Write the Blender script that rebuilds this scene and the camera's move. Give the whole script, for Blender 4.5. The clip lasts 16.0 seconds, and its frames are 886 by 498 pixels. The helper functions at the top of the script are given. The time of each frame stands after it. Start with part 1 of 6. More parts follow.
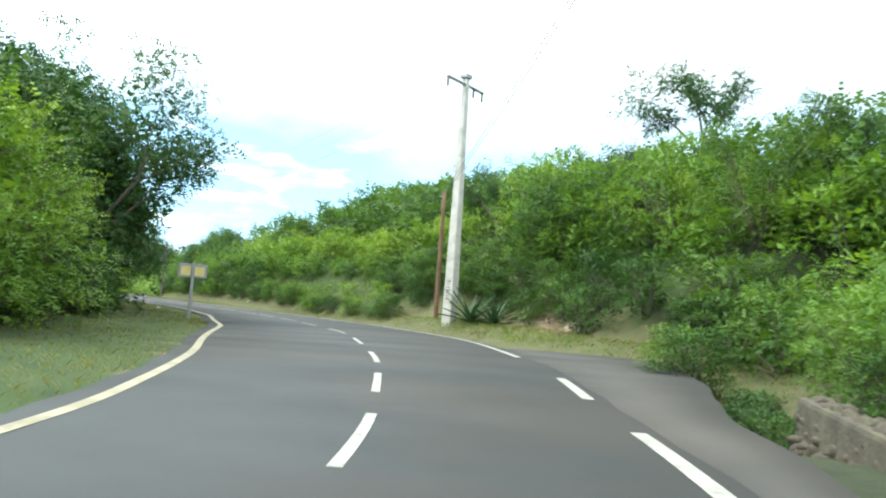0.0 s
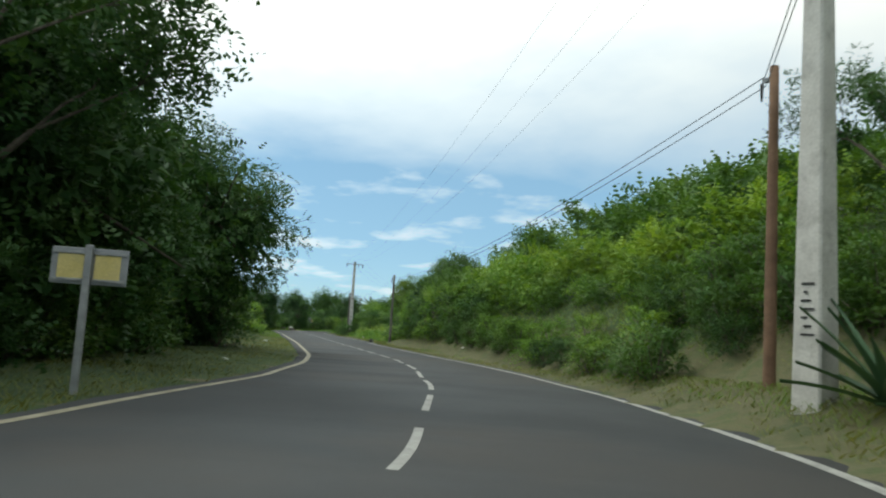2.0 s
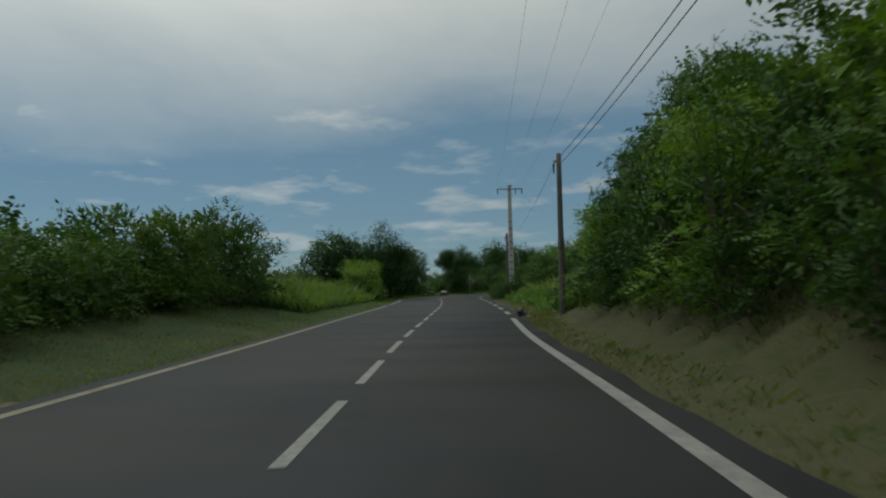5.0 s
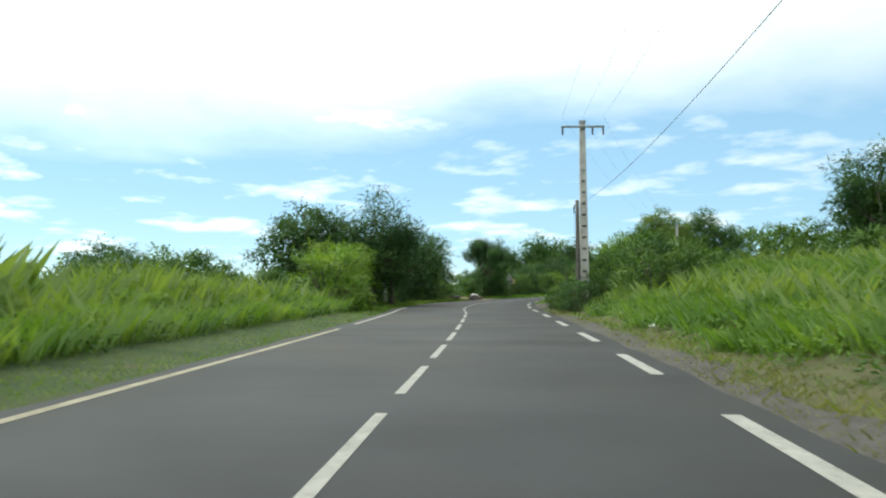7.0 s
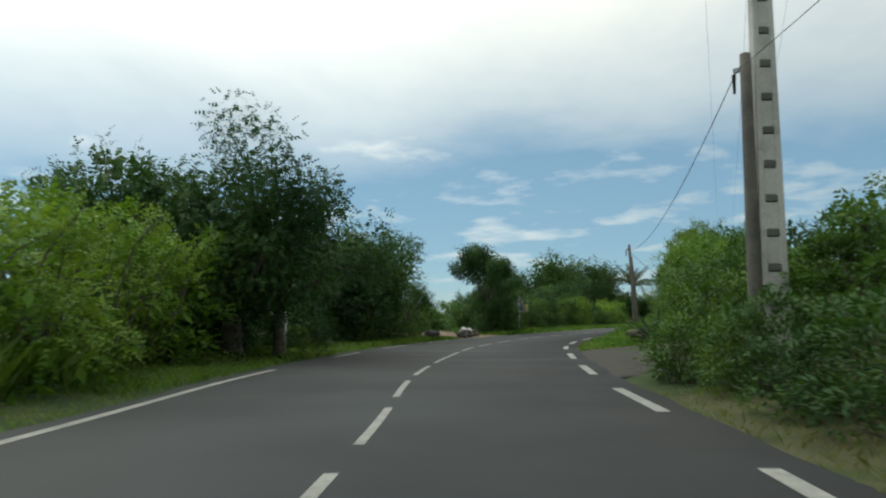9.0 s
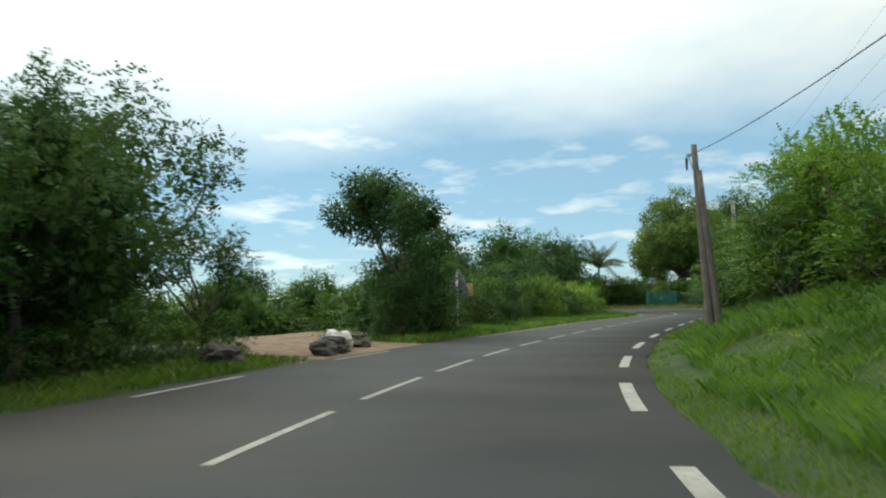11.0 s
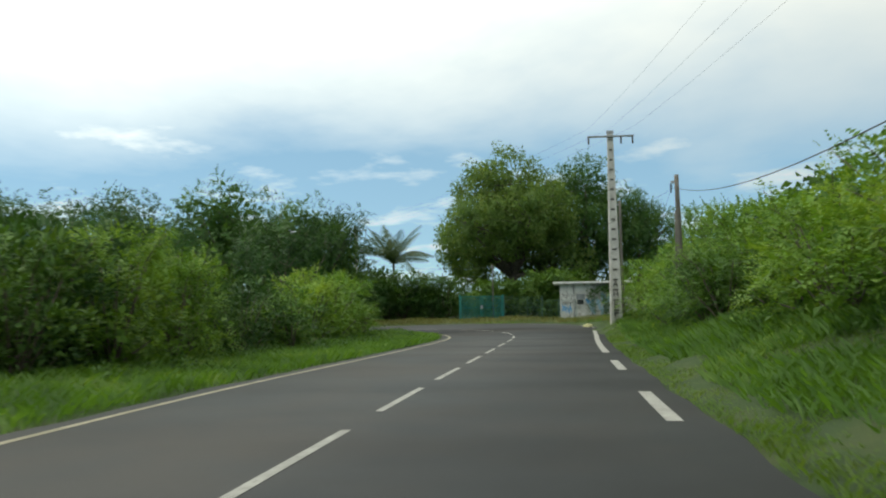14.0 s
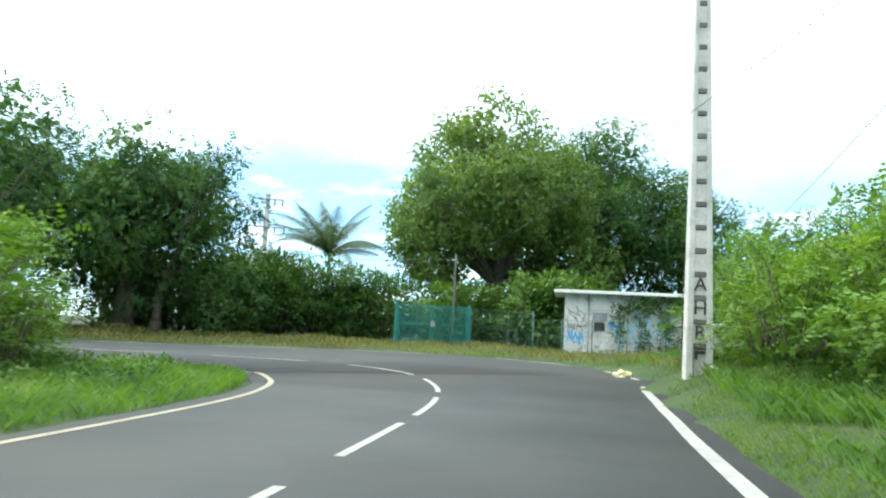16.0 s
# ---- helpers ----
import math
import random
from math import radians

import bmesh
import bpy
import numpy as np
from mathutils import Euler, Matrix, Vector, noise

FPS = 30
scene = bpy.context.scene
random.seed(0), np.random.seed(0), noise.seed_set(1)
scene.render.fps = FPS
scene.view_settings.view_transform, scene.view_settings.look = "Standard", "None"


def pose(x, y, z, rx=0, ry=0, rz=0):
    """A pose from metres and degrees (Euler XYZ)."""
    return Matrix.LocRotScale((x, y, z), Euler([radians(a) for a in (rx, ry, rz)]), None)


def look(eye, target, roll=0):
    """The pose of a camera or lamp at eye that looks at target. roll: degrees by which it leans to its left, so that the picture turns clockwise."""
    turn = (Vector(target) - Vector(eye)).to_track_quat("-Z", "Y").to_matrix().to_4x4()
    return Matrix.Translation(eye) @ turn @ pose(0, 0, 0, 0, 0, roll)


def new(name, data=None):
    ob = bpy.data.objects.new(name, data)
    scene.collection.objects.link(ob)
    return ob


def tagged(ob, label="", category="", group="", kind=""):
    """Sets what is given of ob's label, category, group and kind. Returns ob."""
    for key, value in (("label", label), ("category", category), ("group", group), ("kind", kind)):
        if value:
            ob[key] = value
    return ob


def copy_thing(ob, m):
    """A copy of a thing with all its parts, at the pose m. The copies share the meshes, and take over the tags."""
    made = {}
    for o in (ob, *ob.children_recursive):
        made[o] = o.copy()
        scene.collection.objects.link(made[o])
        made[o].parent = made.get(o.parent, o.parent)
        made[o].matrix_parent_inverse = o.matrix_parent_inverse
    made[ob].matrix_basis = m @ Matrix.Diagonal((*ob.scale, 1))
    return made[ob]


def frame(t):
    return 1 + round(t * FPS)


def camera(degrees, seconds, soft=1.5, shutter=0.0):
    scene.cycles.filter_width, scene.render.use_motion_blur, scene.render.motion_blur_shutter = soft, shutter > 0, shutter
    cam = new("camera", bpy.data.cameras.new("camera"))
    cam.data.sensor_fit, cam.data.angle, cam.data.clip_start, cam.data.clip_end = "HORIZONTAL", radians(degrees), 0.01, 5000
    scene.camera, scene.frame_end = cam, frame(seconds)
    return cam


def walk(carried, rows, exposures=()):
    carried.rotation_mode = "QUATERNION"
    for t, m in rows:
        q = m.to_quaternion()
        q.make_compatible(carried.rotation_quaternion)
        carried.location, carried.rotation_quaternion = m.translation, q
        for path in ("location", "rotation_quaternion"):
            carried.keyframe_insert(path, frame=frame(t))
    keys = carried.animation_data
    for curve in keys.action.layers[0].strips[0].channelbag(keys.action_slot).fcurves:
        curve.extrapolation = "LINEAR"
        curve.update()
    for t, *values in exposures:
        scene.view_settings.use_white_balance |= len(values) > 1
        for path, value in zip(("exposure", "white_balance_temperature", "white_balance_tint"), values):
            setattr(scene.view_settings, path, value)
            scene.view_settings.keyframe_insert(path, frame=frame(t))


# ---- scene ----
cam = camera(60.3, 16.0, soft=2.1, shutter=0.17)
EYE = 1.10
# seconds, x, y, yaw, pitch, roll
PATH = [
    (0.0, 5.127, 38.829, 6.74, 4.27, -4.15),
    (0.5, 4.872, 43.458, 11.78, 3.36, -4.22),
    (1.0, 4.351, 48.254, 16.55, 2.94, -3.87),
    (1.5, 3.546, 53.126, 22.38, 5.34, -4.35),
    (2.0, 2.453, 57.777, 29.20, 6.28, -3.66),
    (2.5, 0.606, 62.448, 33.80, 5.89, -4.06),
    (3.0, -1.666, 67.075, 39.40, 4.98, -0.38),
    (3.5, -4.456, 71.590, 40.72, 3.06, 0.44),
    (3.7, -5.563, 73.409, 40.95, 3.18, 0.17),
    (5.8, -22.250, 93.833, 45.43, 2.97, 2.23),
    (6.0, -23.872, 95.546, 45.91, 3.26, 2.11),
    (6.5, -27.918, 99.957, 46.54, 2.87, 0.65),
    (7.0, -32.109, 104.517, 46.07, 2.88, 0.29),
    (7.5, -36.322, 109.197, 46.05, 3.74, -0.40),
    (8.0, -40.531, 113.842, 45.92, 4.16, 0.53),
    (8.2, -42.224, 115.734, 45.96, 4.49, 0.78),
    (10.3, -59.032, 134.773, 46.82, 5.27, -0.23),
    (10.5, -60.459, 136.595, 45.08, 4.75, 0.22),
    (11.0, -64.010, 141.136, 42.33, 4.26, 0.89),
    (11.5, -67.298, 145.884, 39.28, 4.35, 0.37),
    (12.0, -70.227, 150.735, 36.14, 4.38, 0.49),
    (12.5, -72.937, 155.862, 33.53, 4.40, 0.79),
    (13.0, -75.600, 161.406, 31.09, 4.70, 2.00),
    (13.5, -78.110, 167.191, 29.37, 4.98, 2.04),
    (14.0, -80.467, 173.083, 28.74, 4.88, 0.93),
    (14.5, -82.734, 179.015, 27.80, 5.03, -0.05),
    (15.0, -84.890, 184.649, 27.53, 5.22, -1.37),
    (15.5, -86.789, 189.868, 28.45, 5.99, -2.22),
    (16.0, -88.448, 194.504, 28.66, 6.45, -3.00),
]
EXPO = [(t, stops, kelvin, 0) for t, stops, kelvin in ((0.0, 0.81, 6450), (1.0, 0.81, 6450), (1.5, 0.63, 6500), (2.0, -0.52, 6550), (2.5, -1.67, 6550), (3.5, -2.02, 6600), (3.7, -2.02, 6600), (5.8, -1.17, 6550),
                                                     (6.0, -0.82, 6700), (6.5, -0.29, 6750), (7.0, -0.14, 6750), (8.2, -0.58, 6700), (10.3, -1.10, 6850), (11.0, -0.44, 6950), (12.5, -0.60, 6800), (14.0, -0.52, 6950),
                                                     (15.0, 0.38, 6350), (16.0, 0.73, 6300))]
walk(cam, [(t, pose(x, y, EYE, 90 + p, r, yaw)) for t, x, y, yaw, p, r in PATH], EXPO)


# ---- sky and sun ----
def link(nt, a, b):
    nt.links.new(a, b)


def node(nt, kind, **sets):
    n = nt.nodes.new(kind)
    for k, val in sets.items():
        if k in n.inputs:
            n.inputs[k].default_value = val
    return n


def math_node(nt, op, a, b=0.0, clamp=False):
    n = nt.nodes.new("ShaderNodeMath")
    n.operation, n.use_clamp = op, clamp
    for i, val in enumerate((a, b)):
        if isinstance(val, (int, float)):
            n.inputs[i].default_value = val
        else:
            nt.links.new(val, n.inputs[i])
    return n.outputs[0]


def ramp_node(nt, fac, stops):
    n = nt.nodes.new("ShaderNodeValToRGB")
    while len(n.color_ramp.elements) < len(stops):
        n.color_ramp.elements.new(0.5)
    for e, (pos, col) in zip(n.color_ramp.elements, stops):
        e.position, e.color = pos, (*col, 1)
    nt.links.new(fac, n.inputs[0])
    return n.outputs[0]


def mix_col(nt, fac, a, b, blend="MIX"):
    n = nt.nodes.new("ShaderNodeMix")
    n.data_type, n.blend_type = "RGBA", blend
    for i, val in ((0, fac), (6, a), (7, b)):
        if isinstance(val, (int, float)):
            n.inputs[i].default_value = val
        elif isinstance(val, tuple):
            n.inputs[i].default_value = (*val, 1)
        else:
            nt.links.new(val, n.inputs[i])
    return n.outputs[2]


SUN_EL, SUN_AZ = radians(50), radians(-100)   # azimuth from +y towards +x

world = bpy.data.worlds.new("world")
scene.world = world
world.use_nodes = True
wn = world.node_tree
wn.nodes.clear()
tc = wn.nodes.new("ShaderNodeTexCoord")
sep = wn.nodes.new("ShaderNodeSeparateXYZ")
link(wn, tc.outputs["Generated"], sep.inputs[0])
sky = wn.nodes.new("ShaderNodeTexSky")
sky.sky_type, sky.sun_disc = "NISHITA", False
sky.sun_elevation, sky.sun_rotation = SUN_EL, SUN_AZ
sky.air_density, sky.dust_density, sky.ozone_density, sky.altitude = 1.0, 0.0, 4.0, 1500
elev = math_node(wn, "MAXIMUM", sep.outputs[2], 0.0)
flat = math_node(wn, "ADD", elev, 0.12)
comb = wn.nodes.new("ShaderNodeCombineXYZ")
link(wn, math_node(wn, "DIVIDE", sep.outputs[0], flat), comb.inputs[0])
link(wn, math_node(wn, "DIVIDE", sep.outputs[1], flat), comb.inputs[1])
big = node(wn, "ShaderNodeTexNoise", Scale=0.55, Detail=6.0, Roughness=0.55, Distortion=0.3)
link(wn, comb.outputs[0], big.inputs["Vector"])
puff = node(wn, "ShaderNodeTexNoise", Scale=1.9, Detail=7.0, Roughness=0.55)
link(wn, comb.outputs[0], puff.inputs["Vector"])
# a closed veil overhead that breaks up towards the horizon, with rows of small clouds below it
veil = math_node(wn, "ADD", math_node(wn, "MULTIPLY", elev, 4.6), math_node(wn, "MULTIPLY", math_node(wn, "SUBTRACT", big.outputs[0], 0.5), 1.7))
veil = math_node(wn, "SUBTRACT", veil, 0.80, True)
small = math_node(wn, "MULTIPLY", math_node(wn, "SUBTRACT", puff.outputs[0], 0.52), 4.5, True)
cover = math_node(wn, "MAXIMUM", veil, math_node(wn, "MULTIPLY", small, 0.8))
tone = ramp_node(wn, big.outputs[0], [(0.3, (0.92, 0.95, 1.0)), (0.5, (1.0, 1.0, 1.0)), (0.75, (0.88, 0.92, 0.97))])
# cloud is brightest round the hidden sun
aim = wn.nodes.new("ShaderNodeVectorMath")
aim.operation = "DOT_PRODUCT"
link(wn, tc.outputs["Generated"], aim.inputs[0])
aim.inputs[1].default_value = (math.sin(SUN_AZ) * math.cos(SUN_EL), math.cos(SUN_AZ) * math.cos(SUN_EL), math.sin(SUN_EL))
glow = math_node(wn, "MULTIPLY_ADD", math_node(wn, "MAXIMUM", aim.outputs["Value"], 0.0), 9.5)
wn.nodes[-1].inputs[2].default_value = 8.0
bright = wn.nodes.new("ShaderNodeVectorMath")
bright.operation = "SCALE"
link(wn, tone, bright.inputs[0])
link(wn, glow, bright.inputs["Scale"])
haze = mix_col(wn, 0.5, sky.outputs[0], (4.0, 6.7, 9.3))
col = mix_col(wn, cover, haze, bright.outputs[0])
back = wn.nodes.new("ShaderNodeBackground")
back.inputs["Strength"].default_value = 0.15
link(wn, col, back.inputs[0])
out = wn.nodes.new("ShaderNodeOutputWorld")
link(wn, back.outputs[0], out.inputs[0])

lamp = bpy.data.lights.new("sun", "SUN")
lamp.energy, lamp.angle, lamp.color = 1.4, radians(18), (1.0, 0.96, 0.88)
sun = new("sun", lamp)
to_sun = Vector((math.sin(SUN_AZ) * math.cos(SUN_EL), math.cos(SUN_AZ) * math.cos(SUN_EL), math.sin(SUN_EL)))
sun.matrix_world = look(to_sun * 100, (0, 0, 0))


# ---- materials ----
def material(name, rough=0.7, metal=0.0):
    m = bpy.data.materials.new(name)
    m.use_nodes = True
    nt = m.node_tree
    b = nt.nodes["Principled BSDF"]
    b.inputs["Roughness"].default_value, b.inputs["Metallic"].default_value = rough, metal
    return m, nt, b


def coords(nt):
    t = nt.nodes.new("ShaderNodeTexCoord")
    return t.outputs["Object"]


def world_pos(nt):
    return nt.nodes.new("ShaderNodeNewGeometry").outputs["Position"]


def noise_fac(nt, vec, scale, detail=4.0, rough=0.55):
    n = node(nt, "ShaderNodeTexNoise", Scale=scale, Detail=detail, Roughness=rough)
    link(nt, vec, n.inputs["Vector"])
    return n.outputs[0]


def bumped(nt, b, height, strength=0.3, dist=0.01):
    n = node(nt, "ShaderNodeBump", Strength=strength, Distance=dist)
    link(nt, height, n.inputs["Height"])
    link(nt, n.outputs[0], b.inputs["Normal"])


def surface(name, lo, hi, scale, rough=0.75, metal=0.0, fine=None, stain=None, bump=0.25, dist=0.006, where="object"):
    """Two colours mixed by a coarse noise, a fine grain and optional stains."""
    m, nt, b = material(name, rough, metal)
    vec = coords(nt) if where == "object" else world_pos(nt)
    col = mix_col(nt, ramp_node(nt, noise_fac(nt, vec, scale), [(0.3, (0, 0, 0)), (0.7, (1, 1, 1))]), lo, hi)
    grain = noise_fac(nt, vec, fine or scale * 12, 3.0)
    col = mix_col(nt, 0.35, col, ramp_node(nt, grain, [(0.25, (0.55, 0.55, 0.55)), (0.75, (1.35, 1.35, 1.35))]), "MULTIPLY")
    if stain:
        st = ramp_node(nt, noise_fac(nt, vec, stain[1], 5.0, 0.65), [(0.52, (0, 0, 0)), (0.68, (1, 1, 1))])
        col = mix_col(nt, math_node(nt, "MULTIPLY", st, stain[2]), col, stain[0])
    link(nt, col, b.inputs["Base Color"])
    bumped(nt, b, grain, bump, dist)
    return m


def foliage(name, dark, mid, light, through_light=0.3, gloss=0.35):
    """Leaves: a colour of its own for each leaf, shifted from plant to plant, and lit through."""
    m = bpy.data.materials.new(name)
    m.use_nodes = True
    nt = m.node_tree
    nt.nodes.clear()
    geo = nt.nodes.new("ShaderNodeNewGeometry")
    info = nt.nodes.new("ShaderNodeObjectInfo")
    patch = noise_fac(nt, geo.outputs["Position"], 0.6, 3.0)
    r = math_node(nt, "ADD", math_node(nt, "MULTIPLY", geo.outputs["Random Per Island"], 0.22), math_node(nt, "MULTIPLY", info.outputs["Random"], 0.30))
    r = math_node(nt, "ADD", r, math_node(nt, "MULTIPLY", math_node(nt, "SUBTRACT", patch, 0.32), 1.3), True)
    col = ramp_node(nt, r, [(0.05, dark), (0.5, mid), (0.95, light)])
    pb = nt.nodes.new("ShaderNodeBsdfPrincipled")
    pb.inputs["Roughness"].default_value = 0.6
    pb.inputs["Specular IOR Level"].default_value = gloss
    tr = nt.nodes.new("ShaderNodeBsdfTranslucent")
    link(nt, col, pb.inputs["Base Color"])
    link(nt, mix_col(nt, 1.0, col, (1.25, 1.2, 0.6), "MULTIPLY"), tr.inputs[0])
    ms = nt.nodes.new("ShaderNodeMixShader")
    ms.inputs[0].default_value = through_light
    link(nt, pb.outputs[0], ms.inputs[1])
    link(nt, tr.outputs[0], ms.inputs[2])
    o = nt.nodes.new("ShaderNodeOutputMaterial")
    link(nt, ms.outputs[0], o.inputs[0])
    return m


def ground_material():
    m, nt, b = material("ground_soil_and_grass", 0.95)
    vec = world_pos(nt)
    grass = ramp_node(nt, noise_fac(nt, vec, 0.8, 6.0, 0.6), [(0.3, (0.016, 0.036, 0.008)), (0.5, (0.036, 0.070, 0.015)), (0.62, (0.055, 0.078, 0.022)), (0.75, (0.038, 0.078, 0.016))])
    dry = ramp_node(nt, noise_fac(nt, vec, 1.6, 6.0, 0.65), [(0.3, (0.05, 0.07, 0.022)), (0.5, (0.11, 0.105, 0.048)), (0.62, (0.065, 0.09, 0.028)), (0.75, (0.145, 0.13, 0.065))])
    soil = ramp_node(nt, noise_fac(nt, vec, 2.2, 7.0, 0.7), [(0.3, (0.12, 0.075, 0.05)), (0.5, (0.22, 0.15, 0.10)), (0.72, (0.34, 0.29, 0.22))])
    litter = ramp_node(nt, noise_fac(nt, vec, 3.0, 6.0, 0.7), [(0.35, (0.02, 0.032, 0.012)), (0.6, (0.04, 0.055, 0.02)), (0.8, (0.07, 0.065, 0.03))])
    far = ramp_node(nt, noise_fac(nt, vec, 0.045, 5.0, 0.65), [(0.35, (0.55, 0.6, 0.55)), (0.5, (1, 1, 1)), (0.68, (1.35, 1.25, 1.0))])
    litter = mix_col(nt, 1.0, litter, far, "MULTIPLY")
    wob = math_node(nt, "SUBTRACT", noise_fac(nt, vec, 1.1, 5.0, 0.6), 0.5)
    col = litter
    for name, tint in (("lawn", grass), ("dry", dry), ("soil", soil)):
        at = nt.nodes.new("ShaderNodeAttribute")
        at.attribute_name = name
        k = math_node(nt, "ADD", at.outputs["Fac"], math_node(nt, "MULTIPLY", wob, 0.9))
        k = ramp_node(nt, k, [(0.38, (0, 0, 0)), (0.62, (1, 1, 1))])
        col = mix_col(nt, k, col, tint)
    fine = noise_fac(nt, vec, 40.0, 4.0, 0.7)
    col = mix_col(nt, 0.5, col, ramp_node(nt, fine, [(0.3, (0.5, 0.5, 0.5)), (0.7, (1.45, 1.45, 1.45))]), "MULTIPLY")
    link(nt, col, b.inputs["Base Color"])
    bumped(nt, b, fine, 0.7, 0.04)
    return m


def asphalt_material(name, lo, hi, tint):
    m, nt, b = material(name, 0.88)
    vec = world_pos(nt)
    col = mix_col(nt, ramp_node(nt, noise_fac(nt, vec, 0.35, 5.0), [(0.35, (0, 0, 0)), (0.65, (1, 1, 1))]), lo, hi)
    col = mix_col(nt, ramp_node(nt, noise_fac(nt, vec, 0.12, 4.0, 0.7), [(0.46, (0, 0, 0)), (0.66, (0.75, 0.75, 0.75))]), col, tint)
    grit = noise_fac(nt, vec, 90.0, 3.0, 0.7)
    col = mix_col(nt, 0.6, col, ramp_node(nt, grit, [(0.3, (0.6, 0.6, 0.6)), (0.7, (1.4, 1.4, 1.4))]), "MULTIPLY")
    link(nt, col, b.inputs["Base Color"])
    bumped(nt, b, grit, 0.5, 0.006)
    return m


M_GROUND = ground_material()
M_ROAD = asphalt_material("worn_asphalt", (0.023, 0.027, 0.031), (0.039, 0.045, 0.050), (0.050, 0.045, 0.041))
M_APRON = asphalt_material("dusty_asphalt", (0.030, 0.031, 0.031), (0.046, 0.045, 0.043), (0.062, 0.055, 0.047))
M_PAINT = surface("worn_white_road_paint", (0.23, 0.23, 0.215), (0.36, 0.36, 0.335), 2.5, 0.7, fine=60, stain=((0.13, 0.13, 0.12), 11.0, 0.75), where="world")
M_PAINT_OLD = surface("faded_yellowish_paint", (0.20, 0.185, 0.125), (0.33, 0.31, 0.23), 2.0, 0.75, fine=60, stain=((0.16, 0.14, 0.11), 6.0, 0.75), where="world")
M_CONCRETE = surface("weathered_concrete", (0.43, 0.42, 0.39), (0.62, 0.61, 0.57), 1.6, 0.85, fine=30, stain=((0.2, 0.19, 0.17), 2.3, 0.5))
# concrete darkened to carry the shadow lines of the pole's ledges
M_LEDGE_SHADE = surface("ledge_shade_concrete", (0.10, 0.10, 0.09), (0.17, 0.165, 0.15), 3.0, 0.9)
M_WOOD = surface("brown_pole_wood", (0.13, 0.075, 0.045), (0.22, 0.13, 0.08), 3.0, 0.85, fine=26, stain=((0.06, 0.04, 0.03), 2.0, 0.5))
M_WOODGREY = surface("grey_pole_wood", (0.09, 0.085, 0.075), (0.17, 0.155, 0.135), 3.0, 0.85, fine=26, stain=((0.05, 0.045, 0.04), 2.0, 0.5))
M_BARK = surface("bark", (0.06, 0.05, 0.038), (0.13, 0.11, 0.085), 5.0, 0.95, fine=30, bump=0.8, dist=0.02)
M_STEEL = surface("galvanised_steel", (0.25, 0.26, 0.27), (0.38, 0.39, 0.40), 6.0, 0.5, 0.6)
M_CABLE = surface("black_cable", (0.02, 0.02, 0.02), (0.04, 0.04, 0.04), 5.0, 0.6)
M_GLASSINS = surface("brown_insulator", (0.07, 0.05, 0.04), (0.12, 0.09, 0.07), 9.0, 0.3)
M_SIGN = surface("grey_sign_back", (0.22, 0.235, 0.25), (0.32, 0.335, 0.35), 4.0, 0.55, 0.2)
M_SIGNY = surface("faded_yellow_panel", (0.55, 0.46, 0.16), (0.66, 0.56, 0.24), 3.0, 0.6, stain=((0.4, 0.36, 0.2), 4.0, 0.4))
M_WHITE = surface("dirty_white_paint", (0.52, 0.52, 0.50), (0.70, 0.70, 0.68), 2.0, 0.7, fine=24, stain=((0.22, 0.19, 0.15), 2.4, 0.8))
M_ROOFEDGE = surface("white_roof_slab", (0.68, 0.68, 0.66), (0.8, 0.8, 0.78), 2.0, 0.7, stain=((0.4, 0.39, 0.36), 3.0, 0.4))
M_GATE = surface("teal_painted_steel", (0.012, 0.14, 0.13), (0.03, 0.24, 0.21), 3.0, 0.45, 0.0, stain=((0.1, 0.08, 0.05), 6.0, 0.5))
M_WIRE = surface("green_fence_wire", (0.03, 0.09, 0.08), (0.06, 0.14, 0.12), 3.0, 0.5, 0.3)
M_BLUE = surface("blue_spray_paint", (0.03, 0.25, 0.62), (0.06, 0.38, 0.8), 4.0, 0.6)
M_CYAN = surface("pale_blue_spray_paint", (0.35, 0.55, 0.72), (0.5, 0.68, 0.82), 4.0, 0.6)
M_INK = surface("black_spray_paint", (0.015, 0.015, 0.016), (0.035, 0.035, 0.035), 6.0, 0.6)
M_DARK = surface("dark_opening", (0.02, 0.02, 0.022), (0.04, 0.04, 0.042), 3.0, 0.8)
M_ROCK = surface("dark_basalt", (0.045, 0.042, 0.04), (0.10, 0.095, 0.09), 2.0, 0.9, fine=18, bump=0.8, dist=0.03)
M_STONE = surface("lichened_grey_stone", (0.045, 0.038, 0.028), (0.105, 0.09, 0.068), 2.5, 0.9, fine=16, stain=((0.10, 0.11, 0.05), 3.0, 0.6), bump=0.8, dist=0.03)
M_BAG = surface("black_plastic_bag", (0.012, 0.012, 0.014), (0.03, 0.03, 0.032), 6.0, 0.35)
M_PALE = surface("pale_litter", (0.6, 0.6, 0.58), (0.78, 0.78, 0.75), 8.0, 0.6)
M_YELLOWSTONE = surface("yellowed_stone", (0.5, 0.47, 0.24), (0.66, 0.63, 0.36), 6.0, 0.8)
M_SEA = surface("sea_water", (0.03, 0.085, 0.12), (0.05, 0.12, 0.16), 0.004, 0.25, bump=0.05, fine=0.05, where="world")
M_GRAVEL = surface("grey_gravel", (0.05, 0.047, 0.043), (0.10, 0.095, 0.088), 3.0, 0.95, fine=45, stain=((0.05, 0.06, 0.025), 2.2, 0.7), bump=0.9, dist=0.03, where="world")
M_MUD = surface("dark_wheel_churned_mud", (0.028, 0.024, 0.02), (0.06, 0.05, 0.04), 2.0, 0.85, fine=22, stain=((0.04, 0.055, 0.02), 1.6, 0.7), bump=0.9, dist=0.04, where="world")

